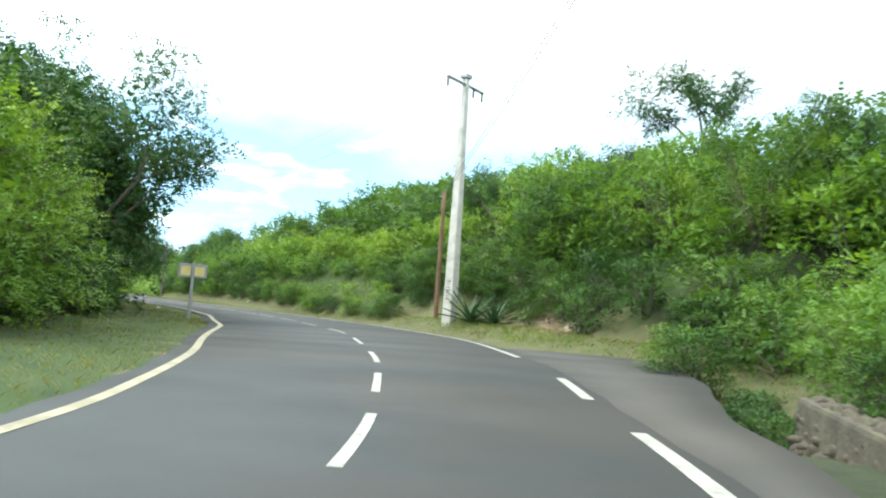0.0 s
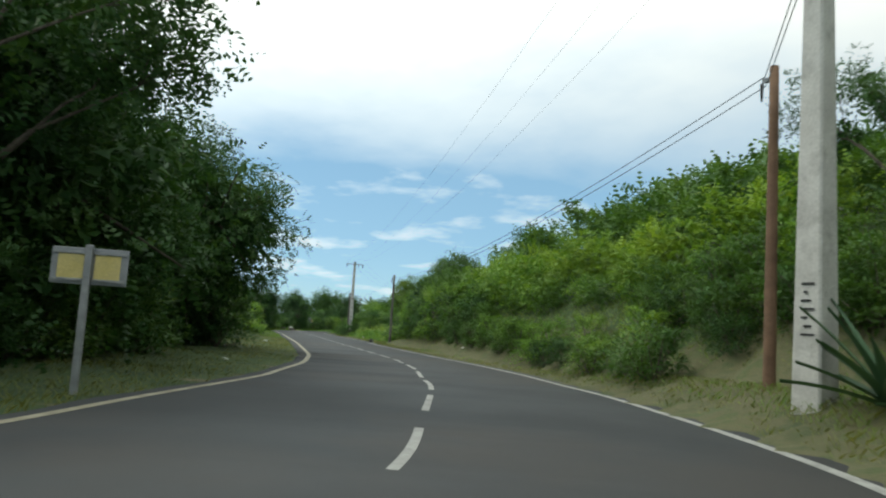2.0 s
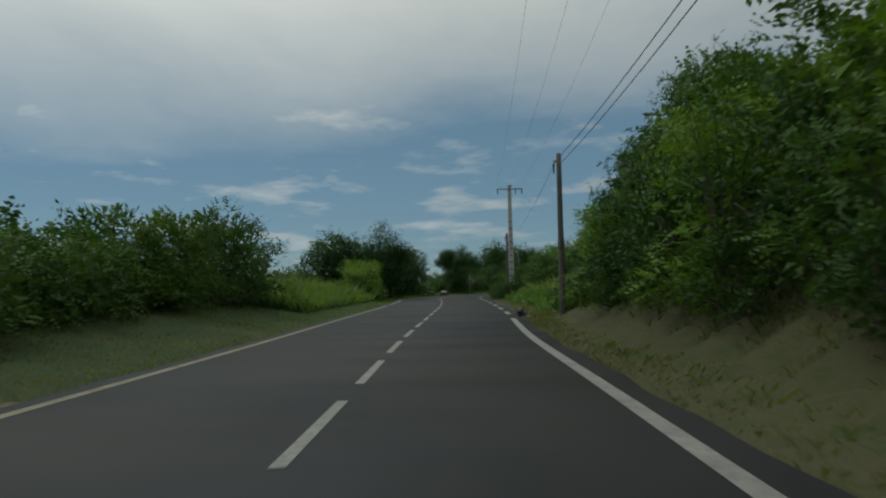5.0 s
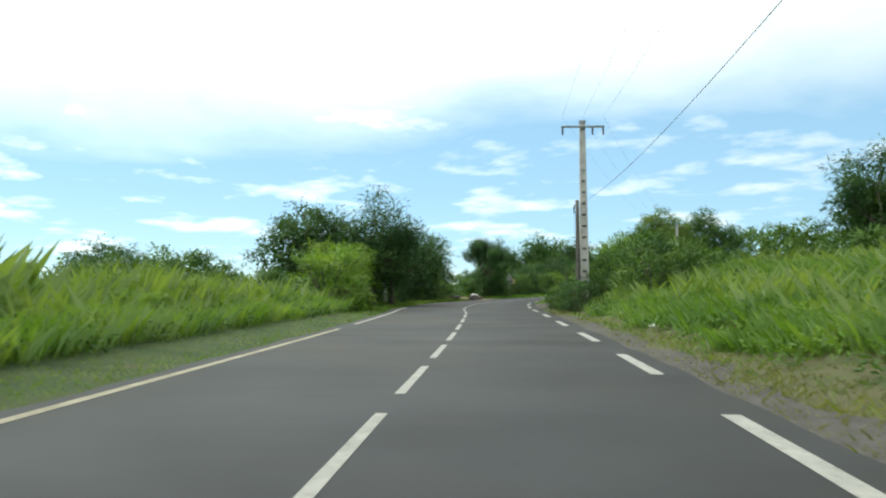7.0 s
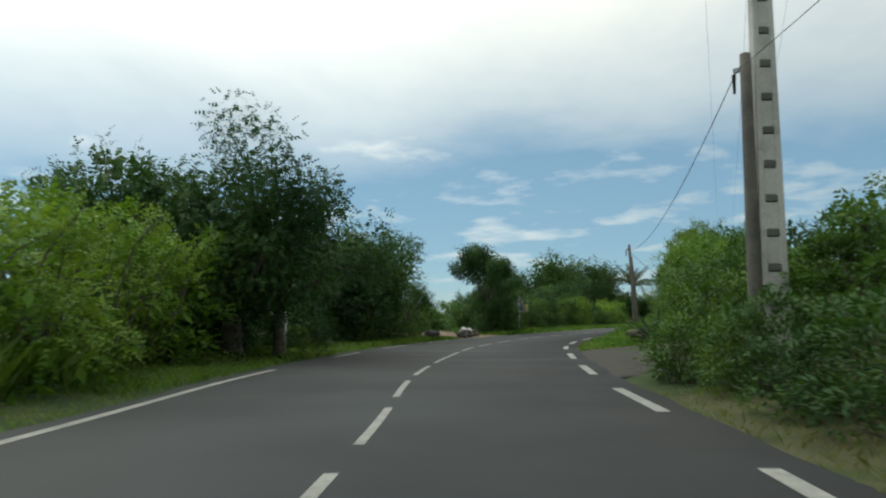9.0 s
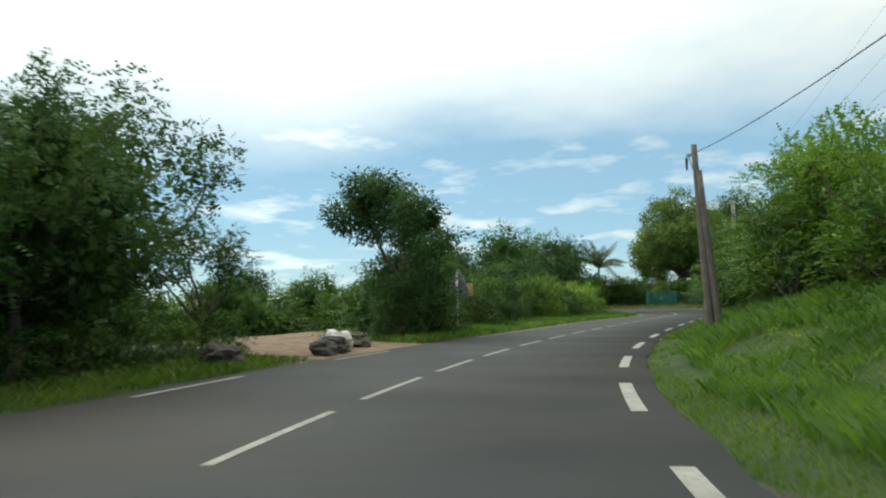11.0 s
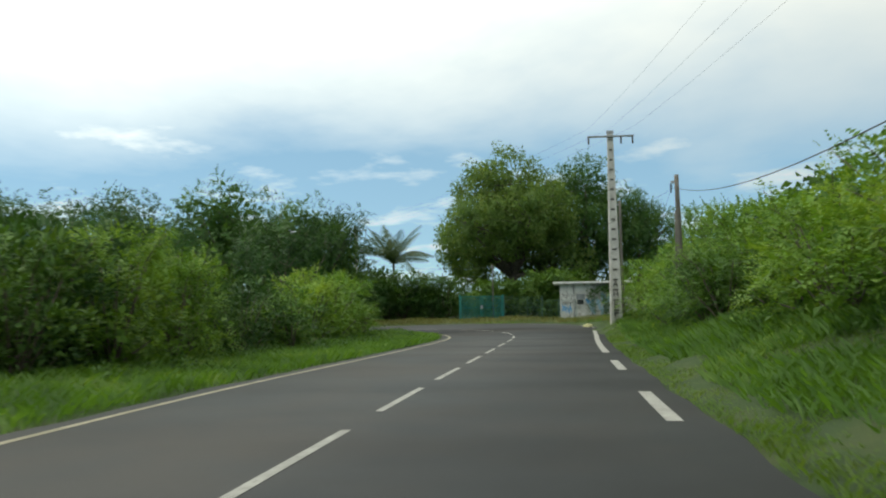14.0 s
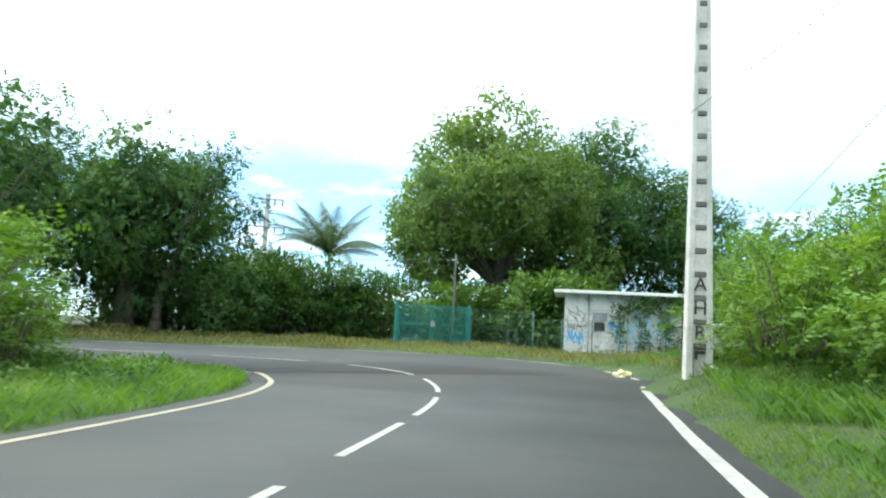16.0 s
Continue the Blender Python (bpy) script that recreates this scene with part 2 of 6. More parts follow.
L_LIME = foliage("lime_green_leaves", (0.055, 0.135, 0.02), (0.14, 0.275, 0.038), (0.29, 0.41, 0.07), 0.34)
L_MID = foliage("mid_green_leaves", (0.025, 0.075, 0.02), (0.075, 0.165, 0.034), (0.175, 0.28, 0.058), 0.30)
L_DARK = foliage("dark_green_leaves", (0.022, 0.062, 0.022), (0.05, 0.125, 0.034), (0.12, 0.21, 0.055), 0.26)
L_OLIVE = foliage("deep_green_leaves", (0.03, 0.082, 0.022), (0.078, 0.175, 0.044), (0.165, 0.265, 0.065), 0.34)
L_MANGO = foliage("olive_mango_leaves", (0.06, 0.13, 0.03), (0.15, 0.25, 0.06), (0.30, 0.37, 0.115), 0.42, 0.4)
L_PALM = foliage("palm_leaves", (0.025, 0.055, 0.022), (0.05, 0.09, 0.032), (0.10, 0.14, 0.055), 0.2, 0.5)
L_AGAVE = foliage("blue_green_agave", (0.03, 0.07, 0.035), (0.05, 0.105, 0.05), (0.085, 0.145, 0.07), 0.12, 0.4)
L_GRASS = foliage("tall_grass", (0.045, 0.115, 0.022), (0.115, 0.235, 0.042), (0.25, 0.36, 0.10), 0.5)
L_SEED = foliage("seeding_grass", (0.11, 0.20, 0.05), (0.20, 0.30, 0.09), (0.30, 0.38, 0.14), 0.5)
L_LAWN = foliage("verge_grass", (0.05, 0.11, 0.02), (0.11, 0.20, 0.038), (0.20, 0.25, 0.075), 0.5)
L_STRAW = foliage("dry_grass", (0.075, 0.105, 0.034), (0.15, 0.17, 0.065), (0.25, 0.23, 0.105), 0.5)


# ---- the road's line and the lie of the land ----
LINE = [(4.6, 25.0), (4.4, 33.0), (4.13, 40.01), (3.79, 45.01), (3.22, 48.41), (2.37, 52.59), (1.56, 55.59), (0.45, 59.22), (-0.92, 63.18), (-2.64, 66.49),
        (-5.24, 71.2), (-6.9, 73.64), (-9.14, 76.99), (-11.37, 79.89), (-13.82, 82.84), (-20.7, 90.41), (-27.6, 97.92), (-35.9, 107.2), (-45.2, 117.5), (-54.2, 127.1),
        (-59.6, 132.5), (-64.5, 138.2), (-69.3, 144.6), (-74.7, 154.3), (-79.6, 165.4), (-84.9, 179.2), (-89.2, 191.0), (-93.4, 202.6), (-95.0, 206.4), (-96.4, 208.6),
        (-98.1, 210.2), (-100.5, 210.8), (-103.5, 210.0), (-108.0, 207.6), (-118.0, 201.5), (-130.0, 194.0)]


def smooth_line(pts, step=0.5):
    """A curve through the points, sampled evenly, with the way at each sample."""
    p = np.array(pts, float)
    p = np.vstack([2 * p[0] - p[1], p, 2 * p[-1] - p[-2]])
    o = []
    for i in range(1, len(p) - 2):
        k = np.linspace(0, 1, 24, endpoint=False)[:, None]
        a, b, c, d = p[i - 1], p[i], p[i + 1], p[i + 2]
        o.append(0.5 * (2 * b + (c - a) * k + (2 * a - 5 * b + 4 * c - d) * k ** 2 + (3 * b - a - 3 * c + d) * k ** 3))
    o = np.vstack(o + [p[-2:-1]])
    run = np.concatenate([[0], np.cumsum(np.hypot(*np.diff(o, axis=0).T))])
    s = np.arange(0, run[-1], step)
    q = np.stack([np.interp(s, run, o[:, 0]), np.interp(s, run, o[:, 1])], 1)
    way = np.gradient(q, axis=0)
    way /= np.linalg.norm(way, axis=1)[:, None]
    return s, q, way


S_ALL, Q_ALL, W_ALL = smooth_line(LINE)
S_ALL = S_ALL - S_ALL[np.argmin(np.hypot(*(Q_ALL - (4.0, 40)).T))]   # s = 0 beside the start


def curve_of(*pairs, soft=2.5):
    """A gently rounded curve through pairs of (s, value)."""
    a = np.array(pairs, float)
    grid = np.arange(a[0, 0] - 3 * soft, a[-1, 0] + 3 * soft, 0.25)
    k = np.exp(-0.5 * (np.arange(-3 * soft, 3 * soft + 0.01, 0.25) / soft) ** 2)
    pad = len(k) // 2
    v = np.interp(np.concatenate([grid[0] - 0.25 * np.arange(pad, 0, -1), grid, grid[-1] + 0.25 * np.arange(1, pad + 1)]), a[:, 0], a[:, 1])
    v = np.convolve(v, k / k.sum(), "valid")
    return lambda s: np.interp(s, grid, v)


W_LEFT = curve_of((0, 2.18), (7, 2.59), (12, 3.14), (17, 3.82), (22, 3.88), (28, 3.85), (33, 3.45), (38, 3.26), (47, 3.16), (67, 2.87), (80, 3.1), (107, 3.25), (127, 3.15), (140, 2.95), (147, 2.65), (160, 2.7), (172, 3.1), (184, 2.75), (192, 2.75), (198, 2.92), (203, 3.85), (207, 4.3), (214, 3.3))
W_RIGHT = curve_of((2, 2.49), (7, 2.6), (12, 3.2), (17, 3.69), (22, 4.04), (27, 4.16), (33, 3.7), (38, 3.36), (43, 3.06), (50, 2.68), (67, 2.7), (82, 3.0), (97, 3.0), (107, 3.12), (117, 3.45), (127, 3.38), (137, 3.02), (147, 3.05), (170, 3.18), (182, 3.25), (188, 3.32), (194, 3.5), (198, 3.83), (201, 4.75), (204.6, 9.6), (207, 6.4), (210, 4.4), (216, 3.4), soft=1.6)
APRON = curve_of((2, 0.0), (5, 0.8), (6.5, 0.9), (9.7, 1.6), (13, 2.6), (16, 3.4), (18.3, 4.0), (19.4, 3.2), (20.2, 1.2), (20.7, 0.0), soft=0.6)   # asphalt pull-off beyond the edge line


def at(s, d):
    """The place d metres to the right of the road's middle at s."""
    x, y = np.interp(s, S_ALL, Q_ALL[:, 0]), np.interp(s, S_ALL, Q_ALL[:, 1])
    wx, wy = np.interp(s, S_ALL, W_ALL[:, 0]), np.interp(s, S_ALL, W_ALL[:, 1])
    n = np.hypot(wx, wy)
    return np.stack([x + wy / n * d, y - wx / n * d], -1)


def heading(s):
    wx, wy = np.interp(s, S_ALL, W_ALL[:, 0]), np.interp(s, S_ALL, W_ALL[:, 1])
    return math.degrees(math.atan2(-wx, wy))


def road_sd(xy):
    xy = np.asarray(xy, float).reshape(-1, 2)
    s, d = np.empty(len(xy)), np.empty(len(xy))
    for a in range(0, len(xy), 20000):
        q = xy[a:a + 20000]
        i = np.argmin(((q[:, None] - Q_ALL[None]) ** 2).sum(-1), 1)
        v = q - Q_ALL[i]
        side = v[:, 0] * W_ALL[i, 1] - v[:, 1] * W_ALL[i, 0]
        s[a:a + 20000], d[a:a + 20000] = S_ALL[i], np.sign(side) * np.hypot(v[:, 0], v[:, 1])
    return s, d


def road_z(xy):
    """The road climbs a little into the hairpin."""
    xy = np.asarray(xy, float).reshape(-1, 2)
    u = np.clip((xy[:, 0] + 93.4) * -0.36 + (xy[:, 1] - 202.6) * 0.93, 0, 18.4)
    near = np.clip(1 - (np.hypot(xy[:, 0] + 100, xy[:, 1] - 215) - 30) / 60, 0, 1)
    return 0.5 * (1 - np.exp(-0.0056 * u * u)) * near


def ripple(x, y, k, seed):
    return np.sin(x * k + seed) * np.cos(y * k * 1.13 - seed * 2.1) + 0.5 * np.sin(x * k * 2.3 + y * k * 1.7 + seed * 3)


BANK_SLOPE = curve_of((-40, 0.95), (68, 0.95), (78, 0.26), (106, 0.26), (114, 0.4), (126, 0.3), (134, 0.4), (190, 0.4), (196, 0.2), (200, 0.03))
BANK_FOOT = curve_of((-40, 1.5), (2, 1.5), (6, 3.0), (18, 5.6), (24, 3.2), (34, 2.2), (40, 1.4), (60, 1.2), (72, 1.2), (80, 1.5), (112, 1.2), (121, 3.6), (131, 2.6), (138, 0.7), (188, 0.9), (198, 2.0))
BANK_TOP = curve_of((-40, 6.2), (12, 6.8), (26, 8.8), (66, 9.0), (78, 3.0), (106, 3.0), (120, 2.2), (150, 1.5), (194, 1.0), (200, 0.15))


def ground_z(xy):
    xy = np.asarray(xy, float).reshape(-1, 2)
    x, y = xy[:, 0], xy[:, 1]
    s, d = road_sd(xy)
    base = road_z(xy)
    er = d - W_RIGHT(s) - APRON(s) - 0.35
    el = -d - W_LEFT(s) - 0.35
    # right: verge, bank, hill
    top, slope, foot = BANK_TOP(s), BANK_SLOPE(s), BANK_FOOT(s)
    rise = np.clip(slope * (er - foot), 0, None)
    bank = top * (1 - np.exp(-rise / np.maximum(top, 0.05))) * 1.05
    far_r = np.clip(er - 14, 0, 60) * np.clip(top / 7, 0, 1) * 0.14
    zr = 0.07 * np.clip(er, 0, 3) - 0.04 + bank + far_r + 0.46 * np.exp(-((s - 30) / 9) ** 2) * np.clip(er / 1.1, 0, 1)
    # a ditch beyond the pull-off
    pit = np.exp(-((s - 11.5) / 4.2) ** 2) * np.exp(-((er - 1.4) / 1.2) ** 2) * (er > 0.15)
    zr = zr - 1.3 * pit + 0.5 * np.exp(-(((x + 91.0) / 4.5) ** 2 + ((y - 213.5) / 6.0) ** 2)) * np.clip(er / 0.9, 0, 1)
    # left: verge, a low swell where the tall grass stands, then down towards the sea
    swell = 0.55 * np.exp(-((el - 5.0) / 2.5) ** 2) * np.clip((s - 62) / 8, 0, 1) * np.clip((110 - s) / 6, 0, 1)
    zl = 0.03 * np.clip(el, 0, 2.5) - 0.04 + swell - 0.10 * np.clip(el - 9, 0, 30) - 0.22 * np.clip(el - 39, 0, 400)
    z = np.where(d > 0, zr, zl)
    past = np.clip((s - 203) / 8, 0, 1)
    z = z * (1 - past) + past * np.where(d > 0, 0.0 + 0.03 * np.clip(er - 1, 0, 4), np.minimum(zl, 0))
    on_road = (er < 0) & (el < 0)
    z = np.where(on_road, -0.08, z + 0.05 * ripple(x, y, 0.9, 1.0) * np.clip(np.maximum(er, el) / 3, 0, 1))
    # a far blue ridge inland
    z = z + 52 * np.exp(-(((x + 560) / 520) ** 2 + ((y - 1650) / 420) ** 2)) * np.clip((np.hypot(x + 50, y - 120) - 350) / 500, 0, 1)
    return base + np.clip(z, -60, None)


def zat(x, y):
    return float(ground_z([(x, y)])[0])


# ---- mesh helpers ----
def np_mesh(name, verts, faces, mat, smooth=False):
    """A mesh from arrays; all faces have the same number of corners."""
    verts, faces = np.asarray(verts, np.float32), np.asarray(faces, np.int32)
    me = bpy.data.meshes.new(name)
    k = faces.shape[1]
    me.vertices.add(len(verts))
    me.vertices.foreach_set("co", verts.ravel())
    me.loops.add(faces.size)
    me.loops.foreach_set("vertex_index", faces.ravel())
    me.polygons.add(len(faces))
    me.polygons.foreach_set("loop_start", np.arange(0, faces.size, k, dtype=np.int32))
    me.polygons.foreach_set("loop_total", np.full(len(faces), k, np.int32))
    if smooth:
        me.polygons.foreach_set("use_smooth", np.ones(len(faces), bool))
    me.update(calc_edges=True)
    me.validate()
    me.materials.append(mat)
    return me


def bm_mesh(name, bm, mat, smooth=False):
    me = bpy.data.meshes.new(name)
    bmesh.ops.recalc_face_normals(bm, faces=bm.faces)
    bm.to_mesh(me)
    bm.free()
    if smooth:
        me.polygons.foreach_set("use_smooth", np.ones(len(me.polygons), bool))
    me.materials.append(mat)
    return me


def part(name, me, parent, label=""):
    ob = new(name, me)
    ob.parent = parent
    return tagged(ob, label=label)


def thing(name, x, y, z, turn=0.0, label="", category="", group="", kind=""):
    ob = new(name)
    ob.empty_display_size = 0.2
    ob.matrix_basis = pose(x, y, z, 0, 0, turn)
    return tagged(ob, label, category, group, kind)


def box_bm(bm, lo, hi, bevel=0.0):
    r = bmesh.ops.create_cube(bm, size=1.0)
    lo, hi = Vector(lo), Vector(hi)
    for v in r["verts"]:
        v.co = Vector([lo[i] + (v.co[i] + 0.5) * (hi[i] - lo[i]) for i in range(3)])
    if bevel:
        edges = list({e for v in r["verts"] for e in v.link_edges})
        bmesh.ops.bevel(bm, geom=edges, offset=bevel, segments=2, affect="EDGES", profile=0.6)


def box(name, lo, hi, mat, bevel=0.01):
    bm = bmesh.new()
    box_bm(bm, lo, hi, bevel)
    return bm_mesh(name, bm, mat)


def unit(v):
    return v / (np.linalg.norm(v, axis=-1, keepdims=True) + 1e-9)


def tubes(segs, sides=7):
    """Tapered tubes (p0, p1, r0, r1) as one set of quads."""
    V, F = [], []
    ang = np.arange(sides) * 2 * np.pi / sides
    for p0, p1, r0, r1 in segs:
        p0, p1 = np.asarray(p0, float), np.asarray(p1, float)
        ax = p1 - p0
        ax = ax / (np.linalg.norm(ax) + 1e-9)
        a = np.cross(ax, (0, 0, 1) if abs(ax[2]) < 0.9 else (1, 0, 0))
        a /= np.linalg.norm(a)
        b = np.cross(ax, a)
        ring = np.cos(ang)[:, None] * a + np.sin(ang)[:, None] * b
        n = sum(len(v) for v in V)
        V += [p0 + ring * r0, p1 + ring * r1]
        i = np.arange(sides)
        j = (i + 1) % sides
        F.append(np.stack([n + i, n + j, n + sides + j, n + sides + i], 1))
        if sides > 3:
            F.append(np.array([[n + sides + m, n + sides + m + 1, n + sides + m + 2, n + sides] for m in range(1, sides - 2, 2)]))
    return np.vstack(V), np.vstack(F)


def pipe_mesh(name, pts, radii, mat, sides=8):
    """One continuous round bar through the points."""
    pts = np.asarray(pts, float)
    way = unit(np.gradient(pts, axis=0))
    a = unit(np.cross(way, np.where(np.abs(way[:, 2:3]) < 0.9, [[0, 0, 1.0]], [[1.0, 0, 0]])))
    b = np.cross(way, a)
    ang = np.arange(sides) * 2 * np.pi / sides
    ring = (np.cos(ang)[None, :, None] * a[:, None] + np.sin(ang)[None, :, None] * b[:, None]) * np.asarray(radii, float)[:, None, None]
    v = (pts[:, None] + ring).reshape(-1, 3)
    i = np.arange(sides)
    j = (i + 1) % sides
    f = np.vstack([np.stack([k * sides + i, k * sides + j, (k + 1) * sides + j, (k + 1) * sides + i], 1) for k in range(len(pts) - 1)])
    n = (len(pts) - 1) * sides
    if sides > 4:
        f = np.vstack([f, [[n + m, n + m + 1, n + m + 2, n] for m in range(1, sides - 2, 2)]])
    return np_mesh(name, v, f, mat, True)


def tube_mesh(name, segs, mat, sides=7):
    v, f = tubes(segs, sides)
    return np_mesh(name, v, f, mat, True)


# ---- ground, sea, road ----
def axis_steps(lo, hi, step, reach):
    inner = np.arange(lo, hi + step, step)
    grow = np.cumsum(step * 1.22 ** np.arange(1, 60))
    grow = np.append(grow[grow < reach], reach)
    return np.concatenate([lo - grow[::-1], inner, inner[-1] + grow])


def build_ground():
    gx, gy = axis_steps(-150, 45, 1.0, 4300), axis_steps(18, 262, 1.0, 4300)
    X, Y = np.meshgrid(gx, gy)
    xy = np.stack([X.ravel(), Y.ravel()], 1)
    z = ground_z(xy)
    nx, ny = len(gx), len(gy)
    i = np.arange((nx - 1) * (ny - 1))
    a = i // (nx - 1) * nx + i % (nx - 1)
    me = np_mesh("ground", np.column_stack([xy, z]), np.stack([a, a + 1, a + nx + 1, a + nx], 1), M_GROUND, True)
    s, d = road_sd(xy)
    er, el = d - W_RIGHT(s) - APRON(s) - 0.35, -d - W_LEFT(s) - 0.35
    e = np.maximum(er, el)
    lawn = np.clip(1.1 - np.clip(e - 5, 0, 5) / 5, 0, 1)
    lawn = np.where((d > 0) & (s > 72) & (s < 112), 1.0, lawn)
    dry = np.where(d > 0, np.clip(1.2 - np.abs(er - 1.2) / 2.2, 0, 1) * (s < 112) * (s > 14), np.clip(0.5 - np.abs(el - 0.6) / 2.0, 0, 1) * (s < 112))
    dry = np.maximum(dry, np.where(s > 112, 0.15, 0.4) * np.exp(-(er / 0.6) ** 2) * (d > 0))
    dry = np.where((d > 0) & (s > 70), dry * 0.75, dry)
    dry = np.where((d > 0) & (s > 12) & (s < 34), np.clip(1.3 - np.abs(er - 2.0) / 3.5, 0, 1), dry)
    dry = np.where((d > 0) & (s > 128), -0.35, dry)
    soil = np.exp(-(e / 0.35) ** 2) * np.where(s > 128, -0.3, np.where((d < 0) & (s < 60), 0.6, 0.3))
    clearing = np.clip(1.3 - np.abs(s - 143.6 + 0.85 * (d + 3.3)) / 4.6, 0, 1) * (d < -3.1) * np.clip((d + 19 + 2 * np.sin(s * 0.9)) / 4, 0, 1) * 1.3
    lawn = lawn * np.where((d > 0) & (s < 22), 0.25, 1.0)
    scar = 0.9 * np.exp(-((er - 3.2) / 0.9) ** 2) * np.exp(-((s - 24) / 4) ** 2) * (d > 0)
    soil = np.clip(np.maximum.reduce([soil, clearing, scar]), 0, 1)
    for name, val in (("lawn", np.clip(lawn, 0, 1)), ("dry", np.clip(dry, 0, 1)), ("soil", soil)):
        at_ = me.attributes.new(name, "FLOAT", "POINT")
        at_.data.foreach_set("value", val.astype(np.float32))
    return tagged(new("ground", me), "grassy verges, dry banks and bare earth clearing beside the road", "ground", kind="structure")


def strip(name, s, d0, d1, lift, mat, thick=0.0, rough_edge=0.0):
    """A ribbon along the road between two offsets, with skirts at its sides."""
    s = np.asarray(s, float)
    d0, d1 = np.broadcast_to(d0, s.shape), np.broadcast_to(d1, s.shape)
    if rough_edge:
        d0 = d0 - rough_edge * (0.5 + 0.5 * np.sin(s * 1.9) * np.sin(s * 0.73 + 1))
        d1 = d1 + rough_edge * (0.5 + 0.5 * np.sin(s * 1.6 + 2) * np.sin(s * 0.61))
    a, b = at(s, d0), at(s, d1)
    za, zb = road_z(a) + lift, road_z(b) + lift
    rows = [np.column_stack([a, za]), np.column_stack([b, zb])]
    if thick:
        rows = [np.column_stack([a, za - thick]), *rows, np.column_stack([b, zb - thick])]
    n, k = len(s), len(rows)
    v = np.stack(rows, 1).reshape(-1, 3)
    f = [(i * k + j, i * k + j + 1, (i + 1) * k + j + 1, (i + 1) * k + j) for i in range(n - 1) for j in range(k - 1)]
    return np_mesh(name, v, f, mat)


ground = build_ground()
sea_v = [(-4400, -4400, -42), (4400, -4400, -42), (4400, 4400, -42), (-4400, 4400, -42)]
tagged(new("sea", np_mesh("sea", sea_v, [(0, 1, 2, 3)], M_SEA)), "hazy blue sea far below the road", "sea", kind="structure")

s_road = np.arange(-14, S_ALL[-1], 0.5)
road = tagged(new("road", strip("road", s_road, -W_LEFT(s_road) - 0.28, W_RIGHT(s_road) + 0.33, 0.0, M_ROAD, 0.14, 0.12)),
              "grey worn asphalt two-lane road with white markings", "road", kind="structure")
s_ap = np.arange(2.0, 20.7, 0.4)
tagged(new("pull_off", strip("pull_off", s_ap, W_RIGHT(s_ap) + 0.28, W_RIGHT(s_ap) + 0.40 + APRON(s_ap), 0.004, M_APRON, 0.16, 0.08)),
       "brown dusty asphalt pull-off widening the road", "pull-off", kind="structure")


def shoulder(name, s0, s1, width, mat, label, category):
    """Loose ground beside the asphalt, with a wandering edge, a little above the soil."""
    s = np.arange(s0, s1, 0.4)
    k = np.clip(np.minimum(s - s0, s1 - s) / 3.0, 0.05, 1)
    wide = width * k * (1 + 0.3 * np.sin(s * 1.1) + 0.2 * np.sin(s * 2.7 + 1))
    rows = []
    for f in (0.0, 0.35, 0.7, 1.0):
        p = at(s, W_RIGHT(s) + 0.28 + wide * f)
        rows.append(np.column_stack([p, np.maximum(ground_z(p) + (0.03 if f < 1 else -0.04), -0.02 + 0.0 * s)]))
    n = len(s)
    v = np.stack(rows, 1).reshape(-1, 3)
    f = [(i * 4 + j, i * 4 + j + 1, (i + 1) * 4 + j + 1, (i + 1) * 4 + j) for i in range(n - 1) for j in range(3)]
    return tagged(new(name, np_mesh(name, v, f, mat, True)), label, category, kind="structure")


shoulder("gravel_shoulder", 76, 106, 0.85, M_GRAVEL, "narrow grey gravel shoulder beside the asphalt", "gravel shoulder")
shoulder("muddy_shoulder", 115, 130, 2.3, M_MUD, "dark muddy bare shoulder beside the asphalt", "muddy shoulder")


def marking(name, s0, s1, d, width, mat=M_PAINT, label=""):
    s = np.linspace(s0, s1, max(3, int((s1 - s0) / 0.5) + 1))
    dd = d(s) if callable(d) else np.full(len(s), d)
    part(name, strip(name, s, dd - width / 2, dd + width / 2, 0.005, mat), road, label)


dash_ends = [-2.2, 1.9, 6.3, 10.6, 15.4, 20.9, 26.4, 31.1, 35.1, 38.8, 42.6, 46.4] + [50.4 + 4.05 * k for k in range(5)] + [70.55 + 3.97 * k for k in range(14)]
dash_ends += [float(v) for v in np.interp(range(20), (0, 5, 11, 17, 18, 19), (125, 144, 168.5, 193.5, 197.2, 200.9))] + [204.6, 208.6, 212.6]
for e in dash_ends:
    marking("centre_dash", e - (2.75 if e > 13 else 2.5), e, 0.0, 0.11 if e < 110 else 0.10)
for a, b in ((-2.2, 0.6), (3.5, 6.2), (8.8, 11.8)):
    marking("edge_dash", a, b, W_RIGHT, 0.17)
marking("right_edge_line", 16.6, 76.2, W_RIGHT, 0.17)
for a in (79.6, 85.5, 91.3, 97.4, 103.6, 109.7, 115.6, 121.3, 127.2, 132.9, 138.5, 144.3, 150.3, 156.4, 162.9, 169.2, 176.1):
    marking("edge_dash", a, a + 2.9, W_RIGHT, 0.17)
marking("right_edge_line", 182.3, 200.6, W_RIGHT, 0.19)
for a, b in ((201.6, 202.6), (203.4, 204.6), (205.6, 207.0), (208.0, 210.0), (211.4, 213.6)):
    marking("edge_dash", a, b, W_RIGHT, 0.15)
marking("left_edge_line", -13, 96.2, lambda s: -W_LEFT(s), 0.15, M_PAINT_OLD, "faded yellowish white edge line")
marking("left_edge_line", 98.7, 117.0, lambda s: -W_LEFT(s), 0.15, M_PAINT)
for a in (122.0, 127.8, 133.6):
    marking("edge_dash", a, a + 2.8, lambda s: -W_LEFT(s), 0.12)
